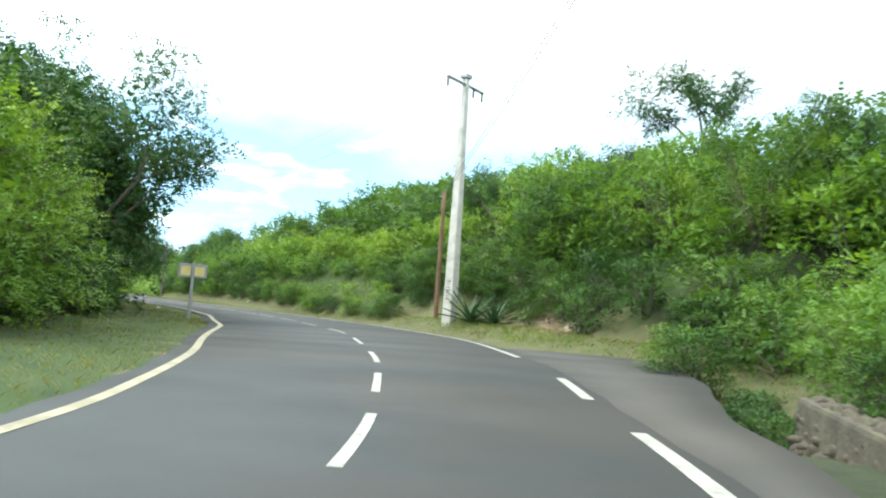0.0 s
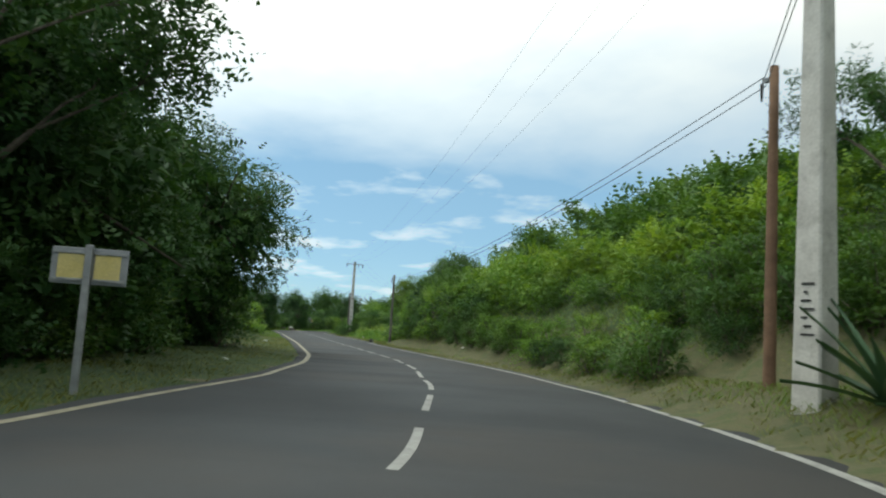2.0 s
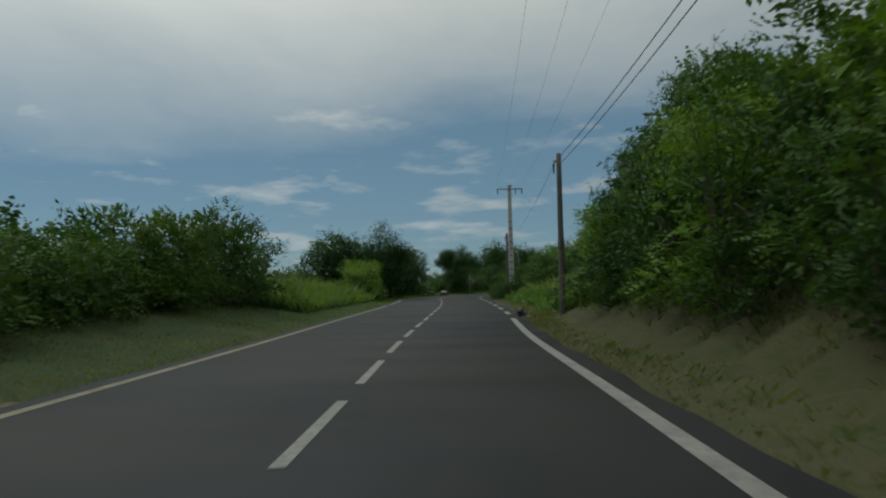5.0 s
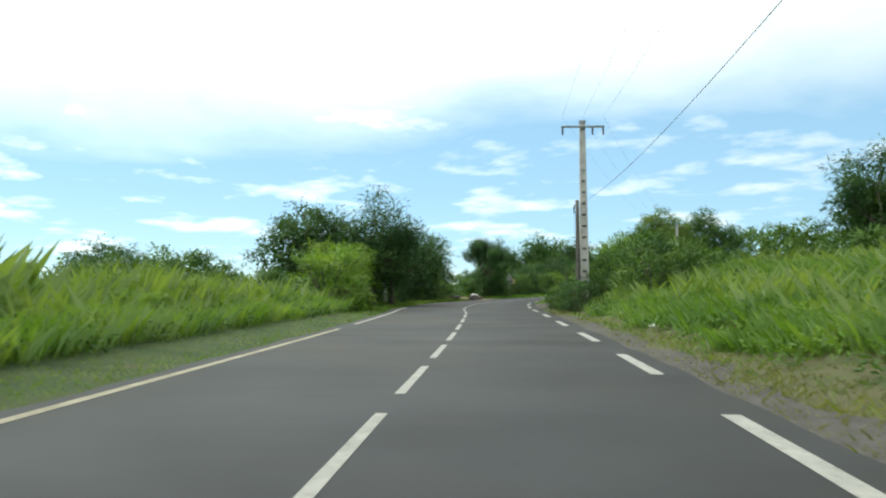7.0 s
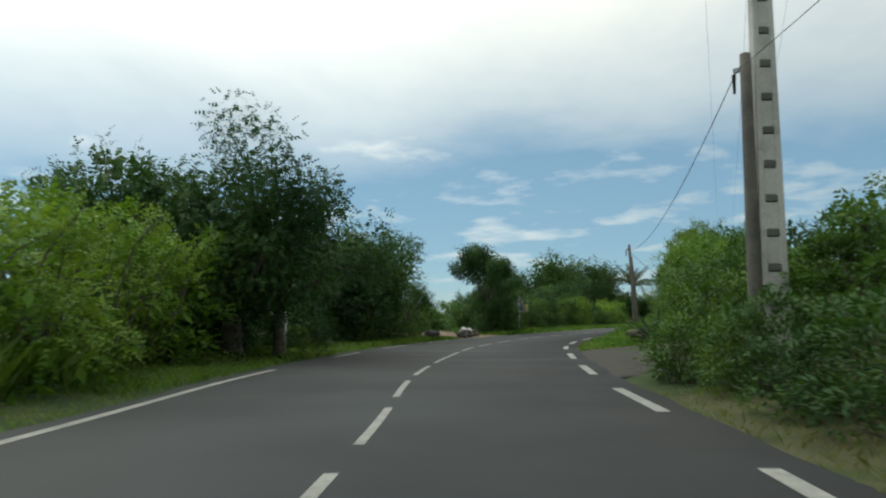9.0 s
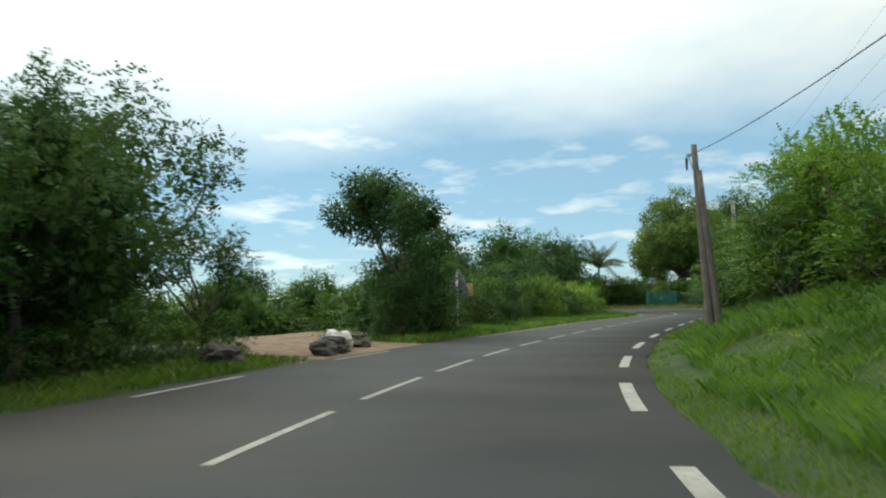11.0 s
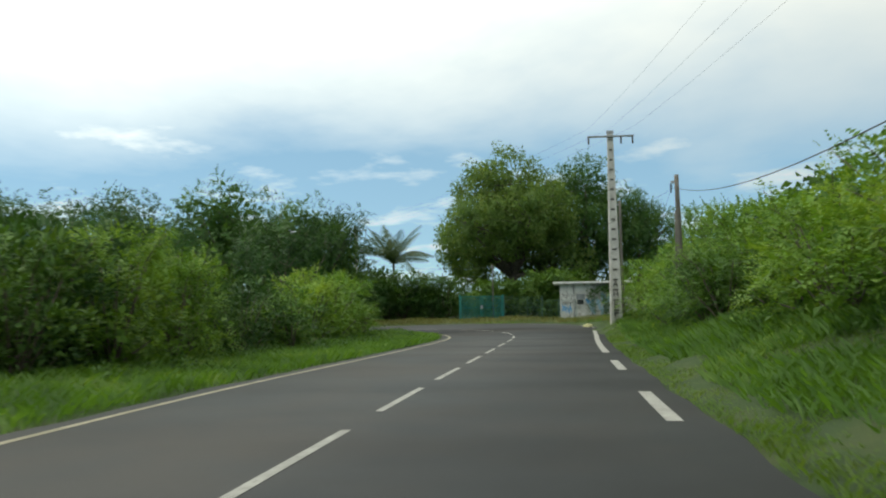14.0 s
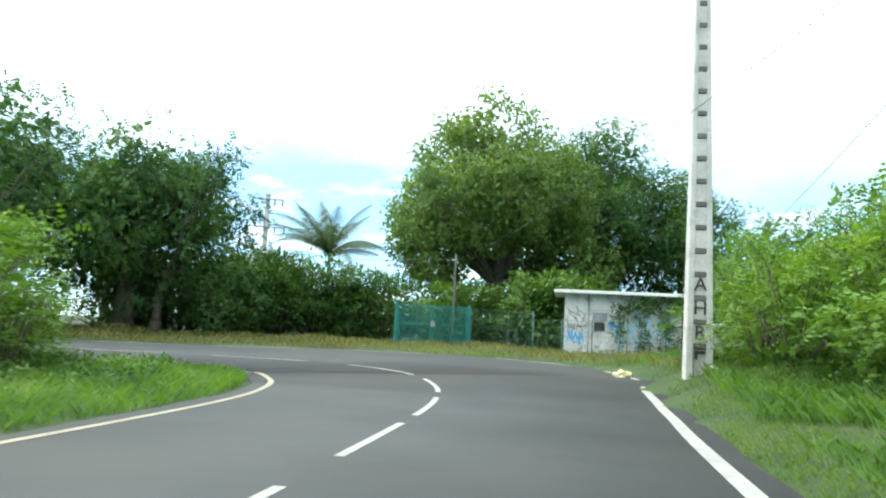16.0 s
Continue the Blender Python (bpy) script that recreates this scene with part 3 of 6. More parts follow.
marking("left_edge_line", 140.0, 143.0, lambda s: -W_LEFT(s), 0.10, M_PAINT_OLD)
marking("left_edge_line", 150.5, 205.5, lambda s: -W_LEFT(s), 0.11, M_PAINT_OLD, "thin worn edge line")


# ---- plants ----
def diamonds(pos, along, side, ln, wd, fold=0.25):
    """Folded pointed leaves, two triangles each."""
    up = unit(np.cross(side, along))
    ln, wd = ln[:, None], wd[:, None]
    mid = pos + along * ln * 0.45
    v = np.stack([pos, mid + side * wd * 0.5 + up * wd * fold, pos + along * ln, mid - side * wd * 0.5 + up * wd * fold], 1).reshape(-1, 3)
    b = np.arange(len(pos))[:, None] * 4
    f = np.concatenate([b + (0, 1, 2), b + (0, 2, 3)], 1).reshape(-1, 3)
    return v, f


def pinnate(pos, along, side, ln, pairs=4, wd=0.3):
    """Feathery sprays: a row of narrow leaflets on both sides of a rib, one triangle each."""
    n = len(pos)
    up = unit(np.cross(side, along))
    v = []
    for k in range(pairs):
        t = (k + 0.4) / pairs
        root = pos + along * (ln * t)[:, None] - up * (ln * 0.25 * t * t)[:, None]
        reach = ln * wd * (1.15 - 0.6 * t)
        step = along * (ln / pairs * 0.72)[:, None]
        for sg in (-1, 1):
            tip = root + side * (sg * reach)[:, None] + along * (reach * 0.55)[:, None] - up * (reach * 0.25)[:, None]
            v.append(np.stack([root, root + step, tip], 1))
    v = np.stack(v, 1).reshape(-1, 3)
    return v, np.arange(len(v)).reshape(-1, 3)


def scatter_dirs(rng, n):
    return unit(rng.normal(size=(n, 3)))


def cloud_leaves(rng, tips, per, spread, ln, kind, droop=0.25, wd=0.3, flat=0.6, heart=(0, 0, 1.0)):
    """Leaves gathered round the given twig tips; heart: the middle of the crown."""
    tips = np.asarray(tips, float)
    n = len(tips) * per
    off = scatter_dirs(rng, n) * (rng.random(n) ** 0.5)[:, None] * spread
    off[:, 2] *= flat
    pos = np.repeat(tips, per, 0) + off
    along = unit(unit(off) * 0.8 + scatter_dirs(rng, n) * 0.6 + (0, 0, -droop))
    side = unit(np.cross(along, scatter_dirs(rng, n)))
    side = unit(side * (1, 1, 0.45))
    length = ln * (0.6 + 0.7 * rng.random(n))
    out = unit(unit(off) * 0.75 + unit(pos - np.asarray(heart, float)) * 0.7 + scatter_dirs(rng, n) * 0.35 + (0, 0, 0.15))
    v, f = pinnate(pos, along, side, length, 3, wd) if kind == "pinnate" else diamonds(pos, along, side, length, length * wd)
    return v, f, np.repeat(out, len(v) // n, 0)


def stack(*sets):
    """Joins sets of points, faces and, where they have them, outward ways."""
    out, n = [[], [], []], 0
    for one in sets:
        out[0].append(one[0])
        out[1].append(one[1] + n)
        if len(one) > 2:
            out[2].append(one[2])
        n += len(one[0])
    return tuple(np.vstack(o) for o in out if o)


def leaf_mesh(name, v, f, n, mat):
    """Leaves that catch the light as the mass that they make up does."""
    geo = np.cross(v[f[:, 1]] - v[f[:, 0]], v[f[:, 2]] - v[f[:, 0]])
    away = (geo * n[f[:, 0]]).sum(1) < 0
    f = np.where(away[:, None], f[:, ::-1], f)
    me = np_mesh(name, v, f, mat, True)
    me.normals_split_custom_set_from_vertices(n.astype(np.float32))
    return me


def shrub_arrays(seed, r=1.5, h=2.4, clumps=34, per=24, ln=0.23, kind="pinnate", wd=0.28, whips=6):
    """Lobes of drooping sprays on an uneven dome, dark gaps between them, and a few whips that stick out."""
    rng = np.random.default_rng(seed)
    lobes = max(6, clumps // 3)
    sprays = max(8, clumps * per // lobes)
    k = np.arange(lobes)
    a = k * 2.4 + rng.random(lobes) * 0.9
    u = (k + rng.random(lobes)) / lobes
    rad = r * 0.74 * np.sqrt(np.clip(1 - (u * 0.95) ** 2.4, 0.03, 1)) * (0.8 + 0.4 * rng.random(lobes))
    mids = np.stack([rad * np.cos(a), rad * np.sin(a), 0.25 + u * (h - 0.75) * (0.85 + 0.3 * rng.random(lobes))], 1)
    size = r * (0.26 + 0.16 * rng.random(lobes))
    heart = np.array([0, 0, h * 0.25])
    sets = []
    d = scatter_dirs(rng, lobes * sprays)
    d[:, 2] = np.where(d[:, 2] < -0.35, -d[:, 2], d[:, 2])
    c, w = np.repeat(mids, sprays, 0), np.repeat(size, sprays)[:, None]
    pos = c + d * w * (0.55 + 0.5 * rng.random((len(d), 1))) * (1, 1, 0.8)
    pos[:, 2] = np.maximum(pos[:, 2], 0.06)
    away = unit(c - heart)
    along = unit(d * (0.8, 0.8, 0.45) + away * 0.35 + scatter_dirs(rng, len(d)) * 0.45 + (0, 0, -0.18))
    side = unit(unit(np.cross(along, (0, 0, 1.0))) + scatter_dirs(rng, len(d)) * 0.4)
    length = ln * (0.55 + 0.75 * rng.random(len(d)))
    out = unit(d * 0.85 + away * 0.4 + scatter_dirs(rng, len(d)) * 0.3 + (0, 0, 0.25))
    v, f = pinnate(pos, along, side, length, 3, wd) if kind == "pinnate" else diamonds(pos, along, side, length, length * wd)
    sets.append((v, f, np.repeat(out, len(v) // len(d), 0)))
    core = np.stack([rng.normal(0, r * 0.28, 34), rng.normal(0, r * 0.28, 34), rng.random(34) * h * 0.62 + 0.1], 1)
    sets.append(cloud_leaves(rng, core, 8, 0.42, min(ln, 0.32), "broad", wd=0.55, heart=heart))
    segs = [((0, 0, 0), mids[i] * (0.85, 0.85, 0.9), 0.035, 0.012) for i in range(0, lobes, 2)]
    for i in range(whips):
        b = rng.random() * 2 * np.pi
        p0 = np.array([r * 0.5 * math.cos(b), r * 0.5 * math.sin(b), h * 0.7])
        p1 = p0 + (r * 0.35 * math.cos(b), r * 0.35 * math.sin(b), h * (0.10 + 0.16 * rng.random()))
        segs += [((0, 0, 0), p0, 0.03, 0.014), (p0, p1, 0.014, 0.005)]
        line = p0 + (p1 - p0) * np.linspace(0.1, 1, 7)[:, None]
        sets.append(cloud_leaves(rng, line, 6, 0.16, ln * 0.8, kind, wd=wd, heart=heart))
    return stack(*sets), segs


def shrub(name, seed, mat, label, category="shrub", **kw):
    ob = thing(name, 0, 0, -50, 0, label, category)
    leaves, segs = shrub_arrays(seed, **kw)
    part("foliage", leaf_mesh("foliage", *leaves, mat), ob)
    part("stem", tube_mesh("stem", segs, M_BARK, 4), ob)
    return ob


def grow(rng, p, d, length, r, depth, segs, tips, spread, lift):
    """A limb that bends and forks."""
    steps = 3
    for k in range(steps):
        q = p + d * length / steps
        r1 = r * (1 - 0.22)
        segs.append((p, q, r, r1))
        p, r = q, r1
        d = unit(d + rng.normal(0, 0.16, 3) + (0, 0, lift * 0.12))
        if depth <= 1:
            tips.append(p.copy())
    if depth == 0:
        return
    for k in range(rng.integers(2, 4)):
        nd = unit(d + rng.normal(0, spread, 3) + (0, 0, lift * 0.2))
        grow(rng, p, nd, length * (0.62 + 0.2 * rng.random()), r * 0.68, depth - 1, segs, tips, spread, lift)


def tree(name, seed, mat, label, trunk_h=1.8, h=8.0, limbs=5, depth=3, reach=2.4, r0=0.22, per=9, spread=0.75, ln=0.4, kind="pinnate", wd=0.3,
         lift=0.5, skirt=0, bare=0, category="tree"):
    rng = np.random.default_rng(seed)
    ob = thing(name, 0, 0, -50, 0, label, category)
    segs, tips = [], []
    p = np.zeros(3)
    d = np.array([0.0, 0.0, 1.0])
    r = r0
    for k in range(3):
        q = p + unit(d + rng.normal(0, 0.08, 3)) * trunk_h / 3
        segs.append((p, q, r * (1.35 if k == 0 else 1), r * 0.9))
        p, r = q, r * 0.9
    for k in range(limbs):
        a = 2 * np.pi * (k + 0.5 * rng.random()) / limbs
        nd = unit(np.array([math.cos(a), math.sin(a), 0.55 + 0.7 * rng.random()]))
        grow(rng, p, nd, reach * (0.8 + 0.4 * rng.random()), r * 0.6, depth - 1, segs, tips, 0.55, lift)
    grow(rng, p, np.array([0.05, 0, 1.0]), reach, r * 0.7, depth - 1, segs, tips, 0.55, lift)
    tips = np.array(tips)
    k = (h - trunk_h * 0.9) / max(tips[:, 2].max() + spread * 0.5 - trunk_h * 0.9, 0.1)
    fix = lambda q: np.array([q[0], q[1], q[2] if q[2] < trunk_h * 0.9 else trunk_h * 0.9 + (q[2] - trunk_h * 0.9) * k])
    segs = [(fix(a), fix(b), ra, rb) for a, b, ra, rb in segs]
    tips = np.array([fix(q) for q in tips])
    if bare:
        tips = tips[bare:]
    mid = (0, 0, (h + trunk_h) * 0.45)
    sets = [cloud_leaves(rng, tips, per, spread, ln, kind, wd=wd, heart=mid)]
    inner = tips[::2] * 0.7 + np.array(mid) * 0.3
    sets.append(cloud_leaves(rng, inner, 7, spread * 0.7, min(0.34, ln), "broad", wd=0.55, heart=mid))
    if skirt:   # creepers and undergrowth round the foot
        a, u = rng.random(skirt) * 2 * np.pi, rng.random(skirt)
        low = np.stack([np.cos(a) * (1.5 - 0.9 * u) * 1.3, np.sin(a) * (1.5 - 0.9 * u) * 1.3, 0.2 + u * trunk_h * 1.3], 1)
        sets.append(cloud_leaves(rng, low, 12, 0.5, ln, kind, wd=wd))
    part("crown", leaf_mesh("crown", *stack(*sets), mat), ob)
    part("trunk", tube_mesh("trunk", segs, M_BARK, 6), ob, "grey-brown bark")
    return ob


def dome_tree(name, seed, mat, label, r, h, clumps, per, ln, kind, wd, lobes=9, category="tree"):
    """A heavy rounded crown of lobes that comes down almost to the ground, on a thick forked trunk."""
    rng = np.random.default_rng(seed)
    ob = thing(name, 0, 0, -50, 0, label, category)
    sets, segs = [], [((0, 0, -0.1), (0, 0.1, h * 0.22), 0.45, 0.34)]
    for k in range(lobes):
        a = 2 * np.pi * k / lobes * 1.6 + rng.random() * 0.6
        u = 0.12 + 0.72 * (k + 0.5) / lobes
        rad = r * 0.60 * math.sqrt(max(0.05, 1 - u ** 2)) * (1 if k < lobes - 1 else 0.15)
        c = np.array([rad * math.cos(a), rad * math.sin(a), h * (0.15 + 0.60 * u)])
        size = r * (1.55 / math.sqrt(lobes) + 0.12 * rng.random())
        d = scatter_dirs(rng, clumps)
        tips = c + d * size * (0.75 + 0.3 * rng.random(clumps))[:, None] * (1, 1, 0.95)
        tips[:, 2] = np.maximum(tips[:, 2], 0.7)
        sets.append(cloud_leaves(rng, tips, per, 0.6, ln, kind, wd=wd, flat=0.8, heart=c * 0.8 + np.array([0, 0, h * 0.08])))
        deep = c + scatter_dirs(rng, 56) * size * 0.62
        deep[:, 2] = np.maximum(deep[:, 2], 0.6)
        sets.append(cloud_leaves(rng, deep, 9, 0.5, 0.34, "broad", wd=0.65, heart=c))
        segs.append(((0, 0.1, h * 0.2), c, 0.2, 0.06))
        for t in tips[::max(1, clumps // 4)]:
            segs.append((c, t, 0.05, 0.015))
    part("crown", leaf_mesh("crown", *stack(*sets), mat), ob)
    part("trunk", tube_mesh("trunk", segs, M_BARK, 6), ob, "grey-brown bark")
    return ob


def palm(name, seed, label, h=5.6, fronds=22, ln=5.0):
    rng = np.random.default_rng(seed)
    ob = thing(name, 0, 0, -50, 0, label, "palm")
    segs = [((0.15 * math.sin(k * 0.5), 0, h * k / 8), (0.15 * math.sin((k + 1) * 0.5), 0, h * (k + 1) / 8), 0.17 - 0.006 * k, 0.165 - 0.006 * k) for k in range(8)]
    part("trunk", tube_mesh("trunk", segs, M_BARK, 8), ob)
    top = np.array(segs[-1][1])
    for k in range(fronds):
        a = 2 * np.pi * k / fronds + rng.random() * 0.4
        up = 0.35 + 2.4 * rng.random()
        d = unit(np.array([math.cos(a), math.sin(a), up]))
        p, ribs, V, F = top.copy(), [], [], []
        size = ln * (0.8 + 0.3 * rng.random())
        sag = 0.05 + 0.06 * rng.random()
        for j in range(14):
            q = p + d * size / 14
            ribs.append((p, q, 0.035 * (1 - j / 15), 0.035 * (1 - (j + 1) / 15)))
            side = unit(np.cross(d, (0, 0, 1.0)))
            reach = 1.15 * math.sin(math.pi * (0.12 + 0.86 * j / 14)) + 0.08
            for sg in (-1, 1):
                for half in (0.0, 0.5):
                    root = p + (q - p) * half
                    tip = root + side * sg * reach * 0.85 + d * reach * 0.5 + np.array([0, 0, -0.42 * reach])
                    n = len(V)
                    V += [root - d * 0.05, root + d * 0.08, tip]
                    F.append((n, n + 1, n + 2))
            p, d = q, unit(d + (0, 0, -sag))
        rv, rf = tubes(ribs, 4)
        rf = np.vstack([rf[:, (0, 1, 2)], rf[:, (0, 2, 3)]])
        part("frond", np_mesh("frond", *stack((np.array(V), np.array(F)), (rv, rf)), L_PALM), ob)
    return ob


def agave(name, seed, n=26, ln=1.2):
    rng = np.random.default_rng(seed)
    ob = thing(name, 0, 0, -50, 0, "blue-green agave rosette with long pointed leaves on the verge", "agave")
    for k in range(n):
        a = 2.4 * k
        rise = 0.25 + 1.4 * k / n
        d = unit(np.array([math.cos(a), math.sin(a), rise]))
        size = ln * (0.75 + 0.4 * rng.random())
        side = unit(np.cross(d, (0, 0, 1.0)))
        V, F, p = [], [], np.array([0, 0, 0.05 + 0.1 * k / n]) + d * 0.08
        for j in range(6):
            w = 0.075 * (1 - (j / 5) ** 1.6) + 0.03 * (j < 1) + 0.004
            V += [p - side * w + (0, 0, 0.02), p - (0, 0, 0.02), p + side * w + (0, 0, 0.02)]
            d = unit(d + (0, 0, -0.06))
            p = p + d * size / 5
        for j in range(5):
            for c in (0, 1):
                i = j * 3 + c
                F.append((i, i + 1, i + 4, i + 3))
        part("leaf", np_mesh("leaf", V, F, L_AGAVE, True), ob)
    return ob


def blades(rng, xy, h, width, lean):
    """Grass blades bent over, two triangles each."""
    n = len(xy)
    z = ground_z(xy) - 0.02
    a = rng.random(n) * 2 * np.pi
    side = np.stack([np.cos(a), np.sin(a), 0 * a], 1)
    b = a + np.pi / 2 + rng.normal(0, 0.5, n)
    hh = h * (0.55 + 0.65 * rng.random(n))
    bend = np.stack([np.cos(b), np.sin(b), 0 * b], 1) * (hh * lean * (0.4 + rng.random(n)))[:, None]
    root = np.column_stack([xy, z])
    mid = root + bend * 0.35 + np.column_stack([0 * hh, 0 * hh, hh * 0.6])
    tip = root + bend + np.column_stack([0 * hh, 0 * hh, hh])
    w = (width * (0.6 + 0.8 * rng.random(n)))[:, None] * side
    v = np.stack([root - w, root + w, mid + w * 0.6, tip], 1).reshape(-1, 3)
    i = np.arange(n)[:, None] * 4
    f = np.concatenate([i + (0, 1, 2), i + (0, 2, 3)], 1).reshape(-1, 3)
    up = unit(rng.normal(0, 0.2, (n, 3)) + (0, 0, 1.0))
    return v, f, np.repeat(up, 4, 0)


def grass(name, seed, n, s_range, d_range, h, width, mat, label, lean=0.5, clump=0.0, side=1):
    """Blades sown over a stretch beside the road; d counts from the asphalt's edge."""
    rng = np.random.default_rng(seed)
    s = s_range[0] + rng.random(n) * (s_range[1] - s_range[0])
    e = d_range[0] + rng.random(n) * (d_range[1] - d_range[0])
    if clump:
        e = e + clump * np.sin(s * 1.3) * np.sin(s * 0.47 + 1.0) * 0.5
    e = np.maximum(e, 0.02)
    edge = (W_RIGHT(s) + APRON(s) if side > 0 else W_LEFT(s)) + 0.42
    xy = at(s, side * (edge + e))
    ss, dd = road_sd(xy)
    ok = np.abs(dd) > np.where(dd > 0, W_RIGHT(ss) + APRON(ss), W_LEFT(ss)) + 0.36
    keep = ok & (ripple(xy[:, 0], xy[:, 1], 0.8, seed) > (-0.75 if clump else -2.0))
    xy = xy[keep]
    hh = h * (1 + 0.3 * ripple(xy[:, 0], xy[:, 1], 0.55, seed + 4)) if np.isscalar(h) else h
    return tagged(new(name, leaf_mesh(name, *blades(rng, xy, hh, width, lean), mat)), label, "grass", kind="stuff")


def put(ob, s, d, scale=1.0, turn=None, tall=1.0, sink=0.05, rng=random):
    """A copy of a plant beside the road."""
    x, y = at(s, d)
    return put_xy(ob, float(x), float(y), scale, turn, tall, sink, rng)


def put_xy(ob, x, y, scale=1.0, turn=None, tall=1.0, sink=0.05, rng=random):
    turn = rng.uniform(0, 360) if turn is None else turn
    m = pose(x, y, zat(x, y) - sink, 0, 0, turn) @ Matrix.Diagonal((scale, scale, scale * tall, 1))
    return copy_thing(ob, m)


def drop_model(ob):
    for o in (*ob.children_recursive, ob):
        bpy.data.objects.remove(o)


# ---- models of the plants ----
lime_a = shrub("shrub", 1, L_LIME, "lime-green feathery shrub crowding the roadside bank")
big_lime = shrub("shrub", 6, L_LIME, "tall lime-green feathery bush on the bank", r=2.3, h=3.7, clumps=60, per=30, ln=0.25, whips=9)
big_mid = shrub("shrub", 7, L_MID, "tall green feathery bush in the thicket", r=2.3, h=3.7, clumps=60, per=30, ln=0.25, whips=9)
lime_b = shrub("shrub", 2, L_LIME, "yellow-green leafy shrub with whippy shoots", r=1.3, h=2.8, whips=10)
mid_a = shrub("shrub", 3, L_MID, "green feathery shrub in a dense thicket")
mid_b = shrub("shrub", 4, L_MID, "broad-leaved green shrub tangled with creepers", kind="broad", wd=0.5, ln=0.165, clumps=48, per=38)
dark_a = shrub("shrub", 5, L_DARK, "dark green dense shrub in the shade", kind="broad", wd=0.5, ln=0.165, clumps=46, per=36)
tree_dark = tree("tree", 11, L_DARK, "tall dark spreading roadside tree with feathery leaves", h=9.0, reach=2.4, skirt=60, per=38, spread=0.85, ln=0.28)
tree_dark_b = tree("tree", 12, L_DARK, "dark feathery tree leaning towards the road", h=8.0, reach=2.3, trunk_h=1.5, per=20, skirt=50, lift=0.3, spread=0.8)
tree_spike = tree("tree", 13, L_DARK, "open tree with spiky twigs against the sky", h=7.5, reach=2.0, per=18, spread=0.5, ln=0.30, lift=0.9, trunk_h=1.6, skirt=30)
tree_round = tree("tree", 14, L_DARK, "small round-crowned tree on a bare forked trunk", h=6.2, reach=1.6, trunk_h=2.1, per=100, spread=0.66, ln=0.15, kind="broad", wd=0.5, lift=0.2, r0=0.15)
tree_feather = tree("tree", 18, L_MID, "tall green feathery tree above the roadside bushes", h=8.0, reach=2.2, skirt=50, per=20, spread=0.85, ln=0.36)
tree_green = dome_tree("tree", 19, L_OLIVE, "dense green tree inside the hairpin", 3.6, 8.8, 36, 22, 0.30, "pinnate", 0.32, 8)
mango = dome_tree("mango_tree", 15, L_MANGO, "huge round olive-green mango tree behind the gate", 6.6, 14.6, 46, 44, 0.27, "broad", 0.48, 19, "mango tree")
tree_wall = dome_tree("tree", 16, L_OLIVE, "tall dark dense tree behind the shed", 5.0, 15.4, 50, 26, 0.38, "pinnate", 0.28, 9)
tree_thick = dome_tree("tree", 17, L_DARK, "dense dark tree hung with creepers beside the road", 3.6, 8.6, 36, 21, 0.31, "pinnate", 0.32, 8)
palm_m = palm("palm", 21, "coconut palm with arching fronds above the thicket")
agave_m = agave("agave", 31)
MODELS = [big_lime, big_mid, lime_a, lime_b, mid_a, mid_b, dark_a, tree_dark, tree_dark_b, tree_spike, tree_round, tree_feather, tree_green, mango, tree_wall, tree_thick, palm_m, agave_m]
pick = random.Random(7)


def scrub_sheet(name, seeds, places, mat, label, **kw):
    """Far scrub as one sheet of many plants."""
    rng = np.random.default_rng(seeds[0])
    base = [shrub_arrays(q, **{**dict(clumps=34, per=9, ln=0.45, whips=3), **kw})[0] for q in seeds]
    sets = []
    for x, y, k in places:
        v, f, nrm = base[rng.integers(len(base))]
        a = rng.random() * 6.28
        c, sn = math.cos(a), math.sin(a)
        w = v * k
        w = np.column_stack([w[:, 0] * c - w[:, 1] * sn + x, w[:, 0] * sn + w[:, 1] * c + y, w[:, 2] + zat(x, y) - 0.2])
        sets.append((w, f, np.column_stack([nrm[:, 0] * c - nrm[:, 1] * sn, nrm[:, 0] * sn + nrm[:, 1] * c, nrm[:, 2]])))
    return tagged(new(name, leaf_mesh(name, *stack(*sets), mat)), label, "scrub", kind="stuff")


def row(models, s0, s1, step, d, jitter, size, tall=(0.9, 1.2), group="", joined=None):
    """Plants along the road; joined (material, label): dense growth in the second line as one thicket."""
    s, places = s0, []
    while s < s1:
        kind = pick.choice(models)
        s_at, d_at, k, high = s + pick.uniform(-0.4, 0.4), d + pick.uniform(-jitter, jitter), pick.uniform(*size), pick.uniform(*tall)
        if joined:
            pick.uniform(0, 360)
            x, y = at(s_at, d_at)
            places.append((float(x), float(y), k))
        else:
            ob = put(kind, s_at, d_at, k, None, high, 0.12, pick)
            if group:
                tagged(ob, group=group)
        s += step * pick.uniform(0.8, 1.2)
    if joined:
        scrub_sheet("thicket", (int(s0), int(s0) + 1), places, joined[0], joined[1], clumps=34, per=16, ln=0.30)


